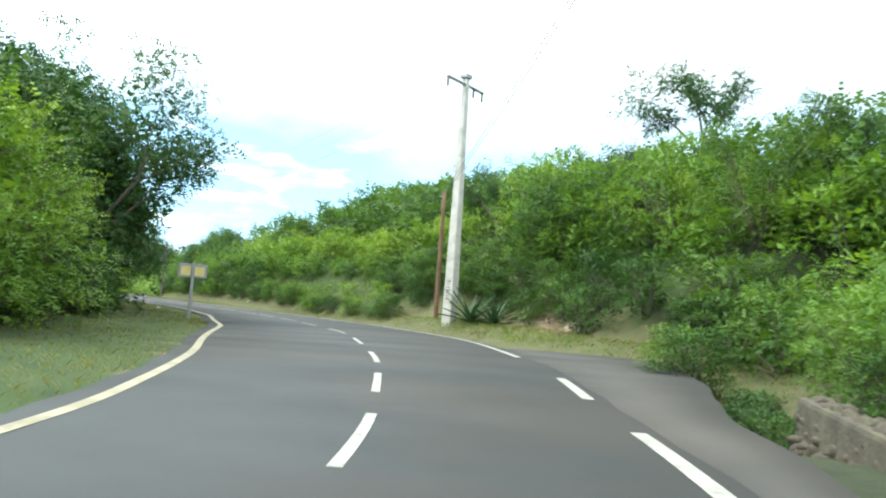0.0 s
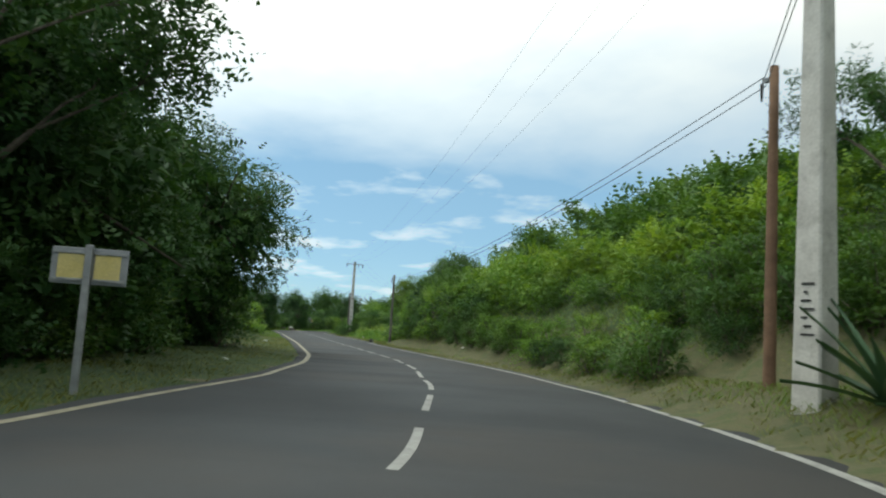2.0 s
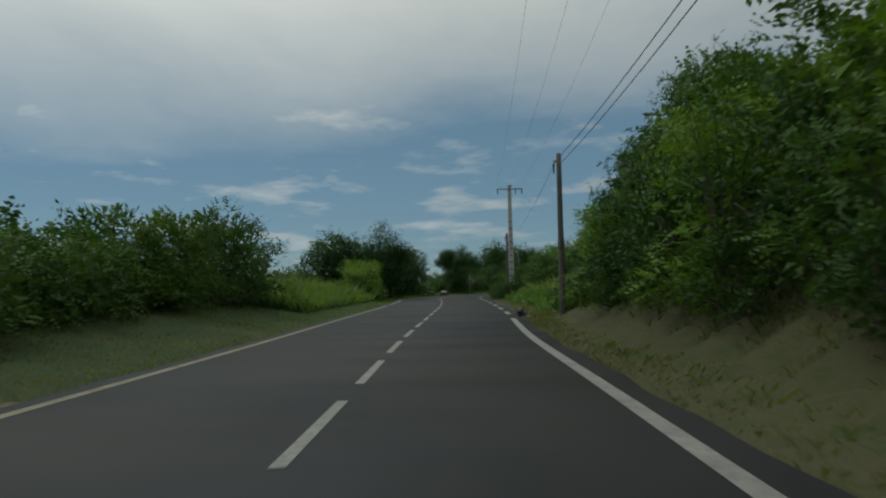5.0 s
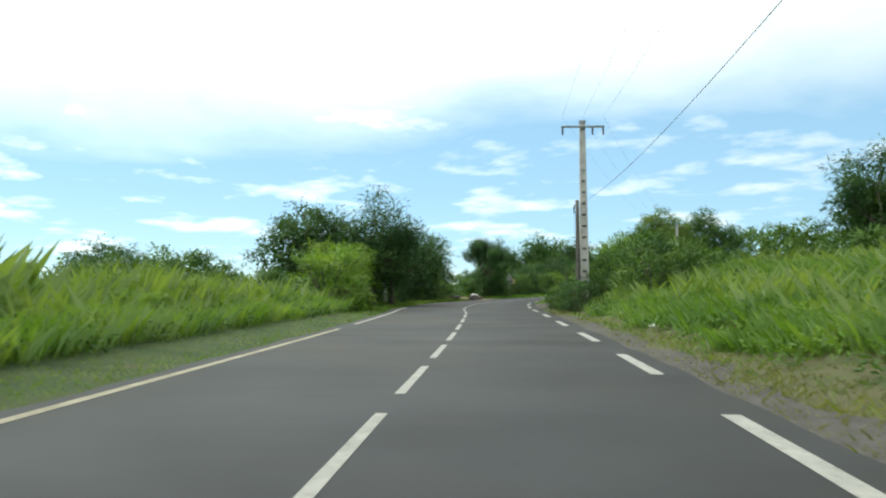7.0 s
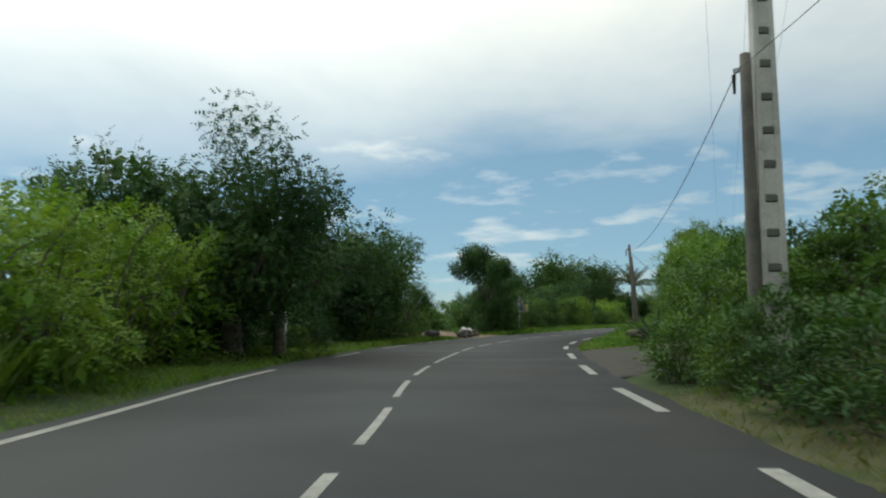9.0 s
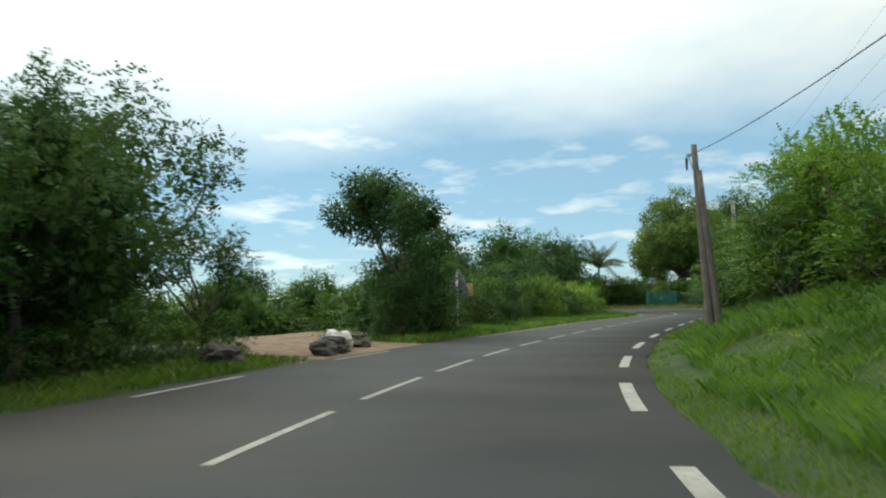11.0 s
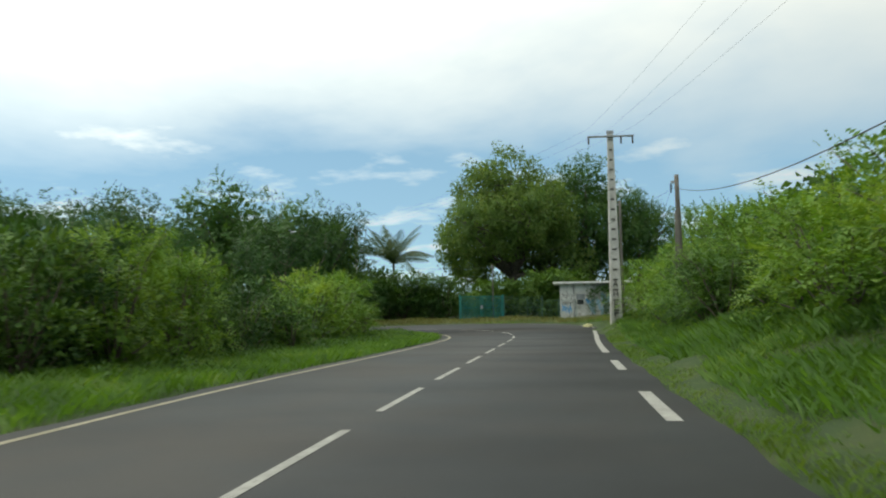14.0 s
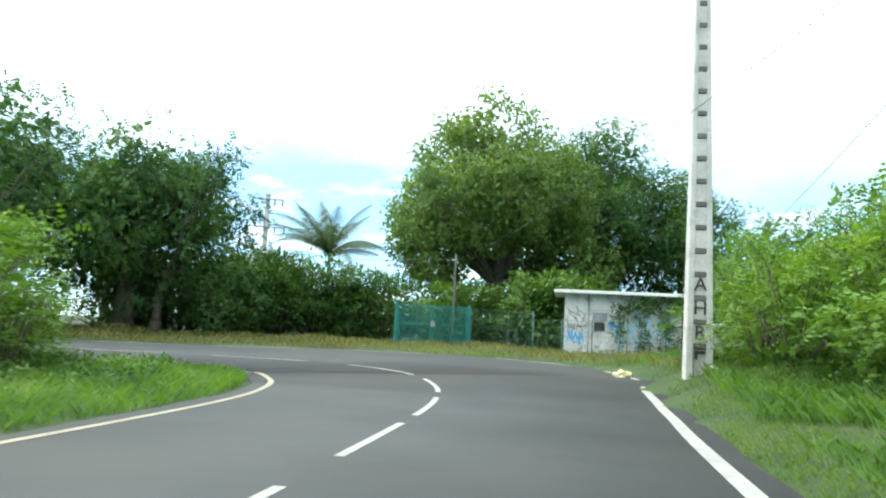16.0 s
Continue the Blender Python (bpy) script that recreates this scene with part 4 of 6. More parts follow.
# ---- right bank, first stretch: a thicket that climbs the hillside ----
HILL = [lime_a, lime_b, mid_a, mid_a, mid_b]
foot_d = curve_of((-8, 7.6), (4, 7.9), (10, 8.6), (18, 10.6), (24, 9.0), (30, 8.2), (35, 7.2), (38, 6.0), (44, 5.4), (60, 5.1), (72, 5.4))
second = []
for k, (gap, size) in enumerate(((0.0, (0.75, 1.0)), (1.7, (0.95, 1.25)))):
    s = -6.0 + 0.7 * k
    while s < 73:
        low = 0.58 if 28 < s < 54 else 1.0
        kind, d, r, high, turn = pick.choice(HILL if k else HILL + [dark_a]), float(foot_d(s)) + gap + pick.uniform(-0.4, 0.4), pick.uniform(*size) * low, pick.uniform(0.85, 1.25), pick.uniform(0, 360)
        if k:
            second.append((*(float(v) for v in at(s, d)), r))
        else:
            put(kind, s, d, r, turn, high, 0.15, pick)
        s += pick.uniform(1.7, 2.3)
scrub_sheet("hillside_scrub", (71, 72), second[::2], L_LIME, "lime-green scrub above the roadside shrubs", clumps=34, per=16, ln=0.30)
scrub_sheet("hillside_scrub", (73, 74), second[1::2], L_MID, "green scrub above the roadside shrubs", clumps=34, per=16, ln=0.30)

row([mid_a, lime_a, dark_a, mid_b], 34, 72, 1.5, 5.0, 0.3, (0.4, 0.6), (0.8, 1.1), group="low growth at the bank's foot")


row([mid_a, dark_a, mid_b], 23, 36, 1.5, 7.9, 0.4, (0.5, 0.75), (0.8, 1.1), group="low growth at the bank's foot")
row([dark_a, mid_b], 8.5, 16, 1.0, 7.2, 0.4, (0.4, 0.6), (0.8, 1.0), group="plants in the ditch")
row([big_mid, dark_a, big_lime], 4, 11, 1.3, 8.2, 0.4, (0.5, 0.7), (0.8, 1.0), group="plants in the ditch")


def spots_along(s0, s1, step, offsets, size, jitter=0.9):
    o = []
    for s in np.arange(s0, s1, step):
        for e in offsets:
            d = e(s) if callable(e) else e
            x, y = at(s + pick.uniform(-jitter, jitter), d + pick.uniform(-jitter, jitter))
            o.append((float(x), float(y), pick.uniform(*size)))
    return o


scrub_sheet("hillside_scrub", (41, 42, 43), spots_along(-5, 74, 2.3, (lambda s: foot_d(s) + 3.7,), (0.8, 1.1)), L_LIME, "lime-green scrub halfway up the hillside", clumps=44, per=12, ln=0.36)
scrub_sheet("hillside_scrub", (44, 45), spots_along(-5, 74, 2.7, (lambda s: foot_d(s) + 6.0,), (1.0, 1.5)), L_MID, "green scrub covering the hillside")
scrub_sheet("hillside_scrub", (46, 47), spots_along(-4, 76, 3.4, (17, 20.5, 25), (1.0, 1.5)), L_MID, "green scrub along the top of the hill", clumps=26, per=8, ln=0.6)
for s, d, k in ((33, 22.5, 1.05), (29, 15, 0.5), (48, 14, 0.42), (22, 17, 0.55), (27, 13, 0.45), (16, 15, 0.55)):
    put(tree_spike, s, d, k, rng=pick)
for s, d, k in ((21.5, 13.2, 1.6), (24.0, 12.0, 1.6), (18.5, 14.5, 1.6), (26.0, 10.6, 1.45), (29.8, 11.0, 1.65), (32.4, 11.6, 1.6)):
    put(pick.choice((big_lime, big_mid)), s, d, k * 0.68, None, 1.1, 0.15, pick)
put(agave_m, 27.3, 5.9, 1.15, rng=pick)
put(agave_m, 26.4, 6.5, 0.9, rng=pick)
row([mid_a, dark_a, mid_b], 34.2, 41, 0.95, 6.9, 0.25, (0.4, 0.6), (0.8, 1.1), group="low growth at the bank's foot")
row([dark_a, mid_a], 30.2, 34.2, 0.9, 7.9, 0.2, (0.45, 0.6), (0.8, 1.1), group="low growth at the bank's foot")
put(tree_green, 28.0, 10.4, 0.6, rng=pick)
put(tree_spike, 35.0, 11.5, 0.62, rng=pick)
for s, d, k in ((33.2, 8.7, 0.8), (35.0, 8.2, 0.8), (36.6, 7.7, 0.7), (31.6, 9.4, 0.75)):
    put(mid_a, s, d, k, None, 1.0, 0.12, pick)

# ---- left side, first stretch: tall dark trees behind a mown verge ----
for ob, s, d, k, tall in ((tree_dark, 29.5, -8.6, 1.12, 1.05), (tree_thick, 27, -12, 1.15, 1.1), (tree_thick, 34, -10.2, 1.2, 1.12), (tree_dark_b, 38, -9.0, 0.95, 1.0),
                          (tree_thick, 46.0, -8.8, 1.08, 1.05), (tree_dark, 49.2, -8.2, 0.9, 1.15), (tree_thick, 48.8, -8.4, 0.98, 1.08), (tree_spike, 44.0, -9.4, 1.05, 1.05), (tree_thick, 30.5, -10.8, 1.05, 1.1), (tree_thick, 23.5, -13.5, 1.1, 1.15), (tree_thick, 41, -12.5, 1.2, 1.15), (tree_feather, 20, -14, 1.0, 1.0),
                          (tree_feather, 12, -13.5, 0.8, 1.0), (tree_feather, 24, -10.8, 0.95, 1.05)):
    put(ob, s, d, k, None, tall, rng=pick)
row([big_mid, dark_a, big_lime], 12, 20, 1.9, -8.0, 0.5, (0.78, 0.98), group="bushes beside the verge")
row([big_lime, big_mid], 14, 23, 2.4, -9.8, 0.5, (1.15, 1.4))
row([dark_a, mid_a], 22, 50, 1.9, -9.6, 0.6, (0.9, 1.3), joined=(L_DARK, "dark undergrowth below the roadside trees"))
row([mid_a, lime_a, mid_b], 50, 74, 1.9, -8.0, 0.6, (0.8, 1.15), joined=(L_MID, "green bushes grown together beside the verge"))
row([mid_a, mid_b, mid_a], 72, 84, 1.4, -8.0, 0.5, (1.0, 1.25), (1.05, 1.3), group="bushes beside the verge")

# ---- middle stretch ----
row([lime_b, mid_a], 66, 76, 1.5, 7.0, 0.5, (0.9, 1.2), (1.1, 1.4))
row([dark_a, mid_b, mid_a], 65, 79, 1.4, 5.7, 0.3, (0.65, 0.95), (0.9, 1.1))
for s, d, k in ((69.5, 7.8, 0.58), (73.5, 7.4, 0.56)):
    put(tree_thick, s, d, k, rng=pick)
for s, d, k in ((76.6, 7.2, 0.85), (78.4, 7.0, 0.8), (80.2, 7.8, 0.62)):
    put(big_lime, s, d, k, None, 1.2, 0.12, pick)
row([mid_a, lime_a, dark_a], 80, 104, 2.6, 9.5, 3.0, (0.22, 0.5), (0.7, 1.1))
row([mid_b, mid_a], 84, 110, 3.0, 16.0, 1.5, (0.6, 1.0), joined=(L_MID, "green scrub along the grassy rise"))
put(tree_dark_b, 107.5, 17.0, 0.62, rng=pick)
put(tree_green, 108.6, 17.8, 0.5, rng=pick)
row([mid_b, dark_a, dark_a, mid_a], 104.5, 120, 1.5, 7.0, 0.7, (0.65, 0.95), (0.9, 1.25), group="bushes round the pole")
row([mid_b, dark_a, mid_a], 107, 115, 1.2, 4.75, 0.25, (0.42, 0.6), group="bushes round the pole")
row([mid_a, mid_b], 108, 122, 2.2, 9.2, 0.8, (0.8, 1.1), joined=(L_MID, "green thicket behind the bushes round the pole"))
put_xy(tree_thick, -99, 128.8, 1.3, 30, 0.78)
row([lime_a, lime_b, lime_a], 111, 119, 1.6, -6.6, 0.5, (0.95, 1.3), group="lime bushes before the trees")
for ob, s, d, k in ((tree_thick, 123.0, -10.6, 0.92), (tree_thick, 121.8, -6.1, 0.76), (tree_dark, 122.6, -5.0, 0.85), (tree_thick, 130, -8.4, 0.66), (tree_thick, 132.5, -7.0, 0.62), (tree_thick, 134.5, -9.3, 0.72),
                    (tree_thick, 136.5, -7.2, 0.68), (tree_dark_b, 136.4, -7.2, 0.64), (tree_spike, 135.6, -6.6, 0.7), (tree_spike, 140.2, -8.8, 0.92), (tree_thick, 138.0, -9.4, 0.72), (tree_spike, 141.0, -6.7, 0.5)):
    put(ob, s, d, k, rng=pick)
row([dark_a, mid_a], 113, 137, 1.8, -7.6, 0.6, (0.7, 1.0), joined=(L_DARK, "dark undergrowth below the trees by the clearing"))

row([mid_a, lime_a, mid_b, lime_a], 85, 112, 2.1, -7.6, 1.6, (0.3, 0.62), (0.7, 1.0), group="low bushes in the tall grass")
row([mid_a, lime_a, mid_b], 97, 108, 2.2, -10.2, 0.7, (0.75, 1.05), joined=(L_MID, "green bushes behind the tall grass"))

row([dark_a, mid_b, dark_a], 127, 140.5, 1.2, -5.9, 0.4, (0.4, 0.65), (0.8, 1.0), group="undergrowth below the trees")
row([dark_a, dark_a, mid_b], 24, 40, 1.5, -8.3, 0.4, (0.8, 1.15), group="undergrowth below the trees")
put(dark_a, 50.2, -7.0, 1.2, rng=pick)
put(dark_a, 48.6, -6.6, 0.9, rng=pick)

# ---- last stretch, right: hedge-like thicket ----
row([lime_a, mid_a, mid_b], 128, 141, 1.6, 8.2, 0.5, (0.8, 1.05), (0.85, 1.1), group="roadside thicket")
row([mid_a, lime_a], 130, 144, 1.7, 10.2, 0.6, (0.9, 1.2), (1.2, 1.5), joined=(L_MID, "green thicket behind the roadside shrubs"))
row([mid_a, mid_b, dark_a, mid_a], 145, 158, 1.5, 7.2, 0.5, (0.9, 1.3), group="roadside thicket")
row([mid_a, dark_a, mid_b], 157, 165, 1.4, 6.2, 0.4, (0.8, 1.1), (1.0, 1.3))
for s, d, k in ((154.4, 8.6, 0.46), (157.6, 8.2, 0.5), (160.4, 8.4, 0.56), (163.6, 8.8, 0.52)):
    put(tree_green, s, d, k, rng=pick)
row([lime_a, lime_b, lime_a, mid_a], 164, 184, 1.6, 7.4, 0.4, (0.9, 1.2), group="roadside thicket")
row([lime_a, mid_a], 182, 191, 1.5, 6.2, 0.3, (0.8, 0.95), group="roadside thicket")
row([lime_a, lime_b, lime_a], 186, 201, 1.5, 8.0, 0.4, (1.1, 1.4), (1.0, 1.25), group="roadside thicket")
for s, d, k in ((142.6, 9.0, 0.85), (144.8, 8.6, 1.05), (147.0, 8.2, 1.15), (149.2, 8.6, 1.1)):
    put(big_lime, s, d, k, None, 1.05, 0.15, pick)
put(tree_green, 151.8, 9.2, 0.72, rng=pick)
for s, d, k in ((156.0, 6.9, 0.9), (158.6, 6.5, 1.0), (161.2, 6.7, 1.05)):
    put(big_mid, s, d, k, None, 1.05, 0.15, pick)
put(agave_m, 127.5, 6.3, 1.0, rng=pick)

# ---- last stretch, left ----
put(tree_round, 150.0, -5.2, 0.99, 40, rng=pick)
put(tree_thick, 151.2, -5.6, 0.5, rng=pick)
row([dark_a, mid_b, mid_a], 148.2, 153.5, 1.0, -5.3, 0.4, (0.6, 0.9), group="creepers round the tree's foot")
row([mid_b, dark_a, mid_a, dark_a], 154, 176, 1.35, -6.9, 0.7, (0.6, 1.15), (0.85, 1.35), group="bushes beside the verge")
row([mid_a, lime_b, dark_a], 174, 185, 1.5, -6.8, 0.7, (0.5, 1.0), (0.8, 1.35), group="lime bushes inside the bend")
row([lime_a, lime_b, mid_a, lime_a], 184, 197, 1.5, -7.3, 1.0, (0.5, 1.2), (0.8, 1.3), group="lime bushes inside the bend")
for ob, s, d, k in ((tree_thick, 160, -11, 0.42), (tree_spike, 164, -12, 0.52), (tree_thick, 169, -11.5, 0.5), (tree_spike, 172.5, -10.5, 0.55), (tree_thick, 176, -10.5, 0.56), (tree_spike, 181, -11, 0.66), (tree_green, 184, -12, 0.62), (tree_green, 178, -15, 0.6), (tree_dark_b, 190, -13, 0.6),
                    (tree_green, 152, -24, 0.6), (tree_thick, 157, -26, 0.7), (tree_green, 163, -23, 0.62), (tree_thick, 168, -25, 0.7), (tree_green, 175, -24, 0.7)):
    put(ob, s, d, k, rng=pick)
scrub_sheet("far_scrub", (51, 52), spots_along(120, 186, 4.0, (-26, -34, -44), (0.7, 1.1), 2), L_MID, "green scrub falling away towards the sea", clumps=12, per=4, ln=0.6)
scrub_sheet("thicket", (53, 54), spots_along(146, 199, 2.3, (9.8,), (1.2, 1.6)), L_MID, "green thicket behind the roadside bushes", clumps=36, per=10)
scrub_sheet("thicket", (55, 56), spots_along(155, 192, 2.4, (-9.4,), (0.75, 1.1)), L_MID, "green thicket behind the verge bushes", clumps=36, per=10)
scrub_sheet("hillside_scrub", (63, 64), spots_along(80, 126, 3.0, (14, 19, 24), (0.55, 0.95), 1.5), L_MID, "low green scrub on the grassy rise", clumps=14, per=4, ln=0.5)
scrub_sheet("far_scrub", (65, 66), spots_along(10, 118, 6.0, (-17, -22, -29), (0.8, 1.4), 2.5), L_MID, "scattered green scrub beyond the roadside trees", clumps=10, per=3, ln=0.6)
scrub_sheet("hedge", (67, 68), spots_along(146, 196, 2.6, (-21, -25), (0.5, 1.5), 1.4), L_MID, "green hedge at the far side of the clearing", clumps=24, per=7, ln=0.45)
scrub_sheet("thicket", (61, 62), spots_along(112, 138, 2.2, (-11.5,), (0.8, 1.1)), L_DARK, "dark thicket behind the roadside trees")
scrub_sheet("thicket", (57, 58), spots_along(52, 78, 2.4, (-10.8,), (1.0, 1.5)), L_DARK, "dark thicket beside the road")
wild = [(pick.uniform(-121, -105.5), pick.uniform(227.5, 235), pick.uniform(1.0, 1.6)) for i in range(26)] + [(pick.uniform(-92.5, -84), pick.uniform(228, 238), pick.uniform(1.2, 1.7)) for i in range(10)]
wild += [(pick.uniform(-107, -99.5), pick.uniform(229.0, 233), pick.uniform(1.3, 1.9)) for i in range(12)] + [(pick.uniform(-132, -117), pick.uniform(199, 212), pick.uniform(1.0, 1.5)) for i in range(16)]
scrub_sheet("thicket", (59, 60), wild, L_MID, "dark thicket behind the gate", kind="broad", wd=0.55, ln=0.2, clumps=40, per=26)

# ---- beyond the hairpin ----
put_xy(mango, -107.8, 236.0, 1.1, 10, 1.16)
put_xy(tree_wall, -103.2, 244.0, 1.15, 80, 1.1)
put_xy(tree_wall, -99.0, 246, 0.85, 10, 1.15)
put_xy(palm_m, -123.7, 221.3, 0.95, 0, 1.12)
put_xy(palm_m, -121.0, 237.0, 0.95, 120, 1.08)
put_xy(palm_m, -131.0, 243.0, 0.85, 200, 0.95)
for ob, x, y, k, tall in ((tree_green, -115.6, 216.2, 1.05, 1.18), (tree_green, -118.0, 211.5, 1.2, 1.12), (tree_spike, -114.6, 217.0, 1.05, 1.2), (tree_dark_b, -124, 206, 1.1, 1.1), (tree_green, -112.8, 219.2, 0.6, 0.85), (tree_spike, -106.0, 202.6, 0.9, 1.0), (tree_thick, -129.4, 214.7, 1.05, 1.1)):
    put_xy(ob, x, y, k, None, tall, 0.05, pick)
for i in range(22):
    u = i / 21
    put_xy(pick.choice((mid_b, mid_a, dark_a)), -109.0 - 10 * u, 222.6 - 5.5 * u + 3.5 * pick.random(), pick.uniform(0.7, 1.5) + 0.35 * min(1, 3 * u), None, 1.0, 0.1, pick)
for s, d, size in ((197.4, 8.0, 1.25), (199.0, 9.6, 1.35), (200.6, 11.2, 1.3), (201.6, 13.4, 1.2), (202.6, 16.0, 1.2), (196.2, 8.0, 1.3), (190.6, -7.0, 1.15), (188.4, -7.2, 1.15), (196.0, -8.2, 1.3), (198.0, -9.0, 1.2)):
    tagged(put(lime_a, s, d, size, None, 1.05, 0.12, pick), group="roadside thicket" if d > 0 else "lime bushes inside the bend")
for x, y, k in ((-87.6, 213.5, 0.95), (-88.0, 217.0, 1.0), (-89.4, 221.0, 1.0), (-91.0, 226.0, 1.1), (-86.6, 219.0, 1.1)):
    tagged(put_xy(big_lime, x, y, k, None, 1.0, 0.12, pick), group="roadside thicket")
put_xy(tree_green, -91.5, 234.0, 0.95, 60, 1.0)
for ob in MODELS:
    drop_model(ob)

# ---- grass ----
grass("dry_verge_grass", 61, 26000, (-8, 74), (0.0, 4.5), 0.08, 0.005, L_STRAW, "short dull mown grass on the verge", side=-1, lean=0.9)
grass("verge_grass", 60, 12000, (72, 112), (0.0, 4.5), 0.09, 0.005, L_LAWN, "short mown grass on the verge", side=-1, lean=0.9)
grass("dry_verge_grass", 62, 40000, (14, 112), (0.0, 4.2), 0.10, 0.006, L_STRAW, "dry cut grass along the foot of the bank", lean=1.0)
grass("verge_grass", 63, 24000, (14, 112), (0.5, 4.2), 0.13, 0.006, L_LAWN, "green grass tufts on the dry verge", lean=0.8)
grass("tall_grass", 64, 84000, (77, 110), (1.3, 12), 0.36, 0.0038, L_GRASS, "tall bright grass on the roadside slope", lean=0.75, clump=0.8)
grass("tall_grass", 65, 62000, (82, 113), (1.6, 9.0), 0.58, 0.0038, L_GRASS, "tall seeding grass above the sea", side=-1, lean=0.6)
grass("tall_grass", 66, 76000, (127, 203), (0.7, 4.4), 0.25, 0.004, L_GRASS, "lush bright grass beside the road", clump=0.5, lean=0.8)
grass("verge_grass", 67, 60000, (126, 206), (0.0, 2.6), 0.09, 0.006, L_LAWN, "short green grass at the asphalt's edge", lean=0.8)
grass("verge_grass", 68, 24000, (112, 140), (0.2, 4.0), 0.18, 0.006, L_LAWN, "rough shaded grass under the trees", side=-1, lean=0.8)
grass("tall_grass", 69, 46000, (147, 212), (0.1, 3.6), 0.24, 0.006, L_GRASS, "thick green grass inside the bend", side=-1, lean=0.8)
grass("tall_grass", 70, 22000, (201, 218), (0.5, 9), 0.22, 0.006, L_STRAW, "rough grass before the gate", lean=0.7)
grass("seeding_grass", 71, 4000, (84, 112), (2.2, 9.0), 1.0, 0.006, L_SEED, "pale seed heads above the tall grass", side=-1, lean=0.5, clump=0.6)
grass("seeding_grass", 72, 3000, (79, 109), (2.2, 11), 0.62, 0.006, L_SEED, "pale seeding stalks on the slope", lean=0.6, clump=0.8)


def weeds(seed, n, s_range, d_range, size, mat, label, side=1):
    """Low leafy weeds in loose tufts among the grass."""
    rng = np.random.default_rng(seed)
    s = s_range[0] + rng.random(n) * (s_range[1] - s_range[0])
    e = d_range[0] + rng.random(n) * (d_range[1] - d_range[0])
    xy = at(s, side * ((W_RIGHT(s) + APRON(s) if side > 0 else W_LEFT(s)) + 0.42 + e))
    keep = ripple(xy[:, 0], xy[:, 1], 0.7, seed) > -0.35
    xy = xy[keep]
    k = size * (0.5 + rng.random(len(xy)))
    tips = np.column_stack([xy, ground_z(xy) + k * 0.55])
    v, f, out = cloud_leaves(rng, tips, 16, size * 0.5, size * 0.30, "broad", droop=0.1, wd=0.42, flat=0.8, heart=(0, 0, -400))
    return tagged(new("weeds", leaf_mesh("weeds", v, f, unit(out + (0, 0, 0.8)), mat)), label, "weeds", kind="stuff")


weeds(81, 1500, (77, 110), (1.2, 11), 0.34, L_LIME, "bright leafy weeds among the grass on the slope")
weeds(82, 700, (77, 110), (1.0, 9), 0.42, L_MID, "green leafy weeds among the grass on the slope")
weeds(83, 1200, (82, 113), (1.4, 8.5), 0.42, L_MID, "green leafy weeds in the tall grass", -1)
weeds(84, 1800, (128, 203), (2.2, 4.6), 0.28, L_MID, "green leafy weeds at the foot of the thicket")
weeds(85, 900, (128, 203), (1.8, 4.4), 0.2, L_LIME, "bright leafy weeds beside the road")
weeds(86, 1300, (147, 212), (1.2, 4.2), 0.32, L_MID, "green leafy weeds below the bushes inside the bend", -1)


# ---- poles, cables, signs ----
def frustum(bm, w0, w1, d0, d1, z0, z1, x=0.0, y=0.0, bevel=0.012):
    """A tapered square bar."""
    r = bmesh.ops.create_cube(bm, size=1.0)
    for v in r["verts"]:
        top = v.co.z > 0
        v.co = Vector((x * 1.0 + v.co.x * (w1 if top else w0), y + v.co.y * (d1 if top else d0), z1 if top else z0))
    if bevel:
        bmesh.ops.bevel(bm, geom=list({e for v in r["verts"] for e in v.link_edges}), offset=bevel, segments=1, affect="EDGES")


def insulator(parent, x, y, z):
    """A ribbed insulator that hangs from an arm."""
    segs, sg = [], -1
    for k in range(4):
        z0 = z + sg * 0.09 * k
        segs += [((x, y, z0), (x, y, z0 + sg * 0.05), 0.055, 0.03), ((x, y, z0 + sg * 0.05), (x, y, z0 + sg * 0.09), 0.03, 0.055)]
    part("insulator", tube_mesh("insulator", segs, M_GLASSINS, 8), parent, "brown ribbed insulator")


def crossarm(parent, z, half, y=0.0, width=0.07):
    bm = bmesh.new()
    box_bm(bm, (-half, y - width, z - 0.05), (half, y - width * 0.2, z + 0.03), 0.008)
    box_bm(bm, (-half, y + width * 0.2, z - 0.05), (half, y + width, z + 0.03), 0.008)
    part("crossarm", bm_mesh("crossarm", bm, M_STEEL), parent, "galvanised steel crossarm")
    for x in (-half + 0.06, half - 0.06):
        insulator(parent, x, y, z - 0.05)
    insulator(parent, half * 0.45, y, z - 0.05)


def plain_pole(x, y, z, h, turn):
    ob = thing("utility_pole", x, y, z, turn, "tall tapered white-grey concrete utility pole beside an agave", "utility pole", "utility poles")
    bm = bmesh.new()
    frustum(bm, 0.50, 0.24, 0.45, 0.22, -0.3, h, bevel=0.03)
    part("shaft", bm_mesh("shaft", bm, M_CONCRETE), ob)
    crossarm(ob, h - 0.25, 1.35)
    part("cap", box("cap", (-0.2, -0.18, h), (0.2, 0.18, h + 0.16), M_STEEL), ob)
    for k in range(7):   # scrawled marks low on one face
        a = 0.12 * k
        part("painted_mark", box("painted_mark", (-0.236, -0.12 + 0.05 * (k % 3), 0.9 + a), (-0.230 - 0.006 * (k % 2) - 0.012, 0.08 - 0.04 * (k % 2), 0.93 + a), M_INK, 0.0), ob)
    return ob


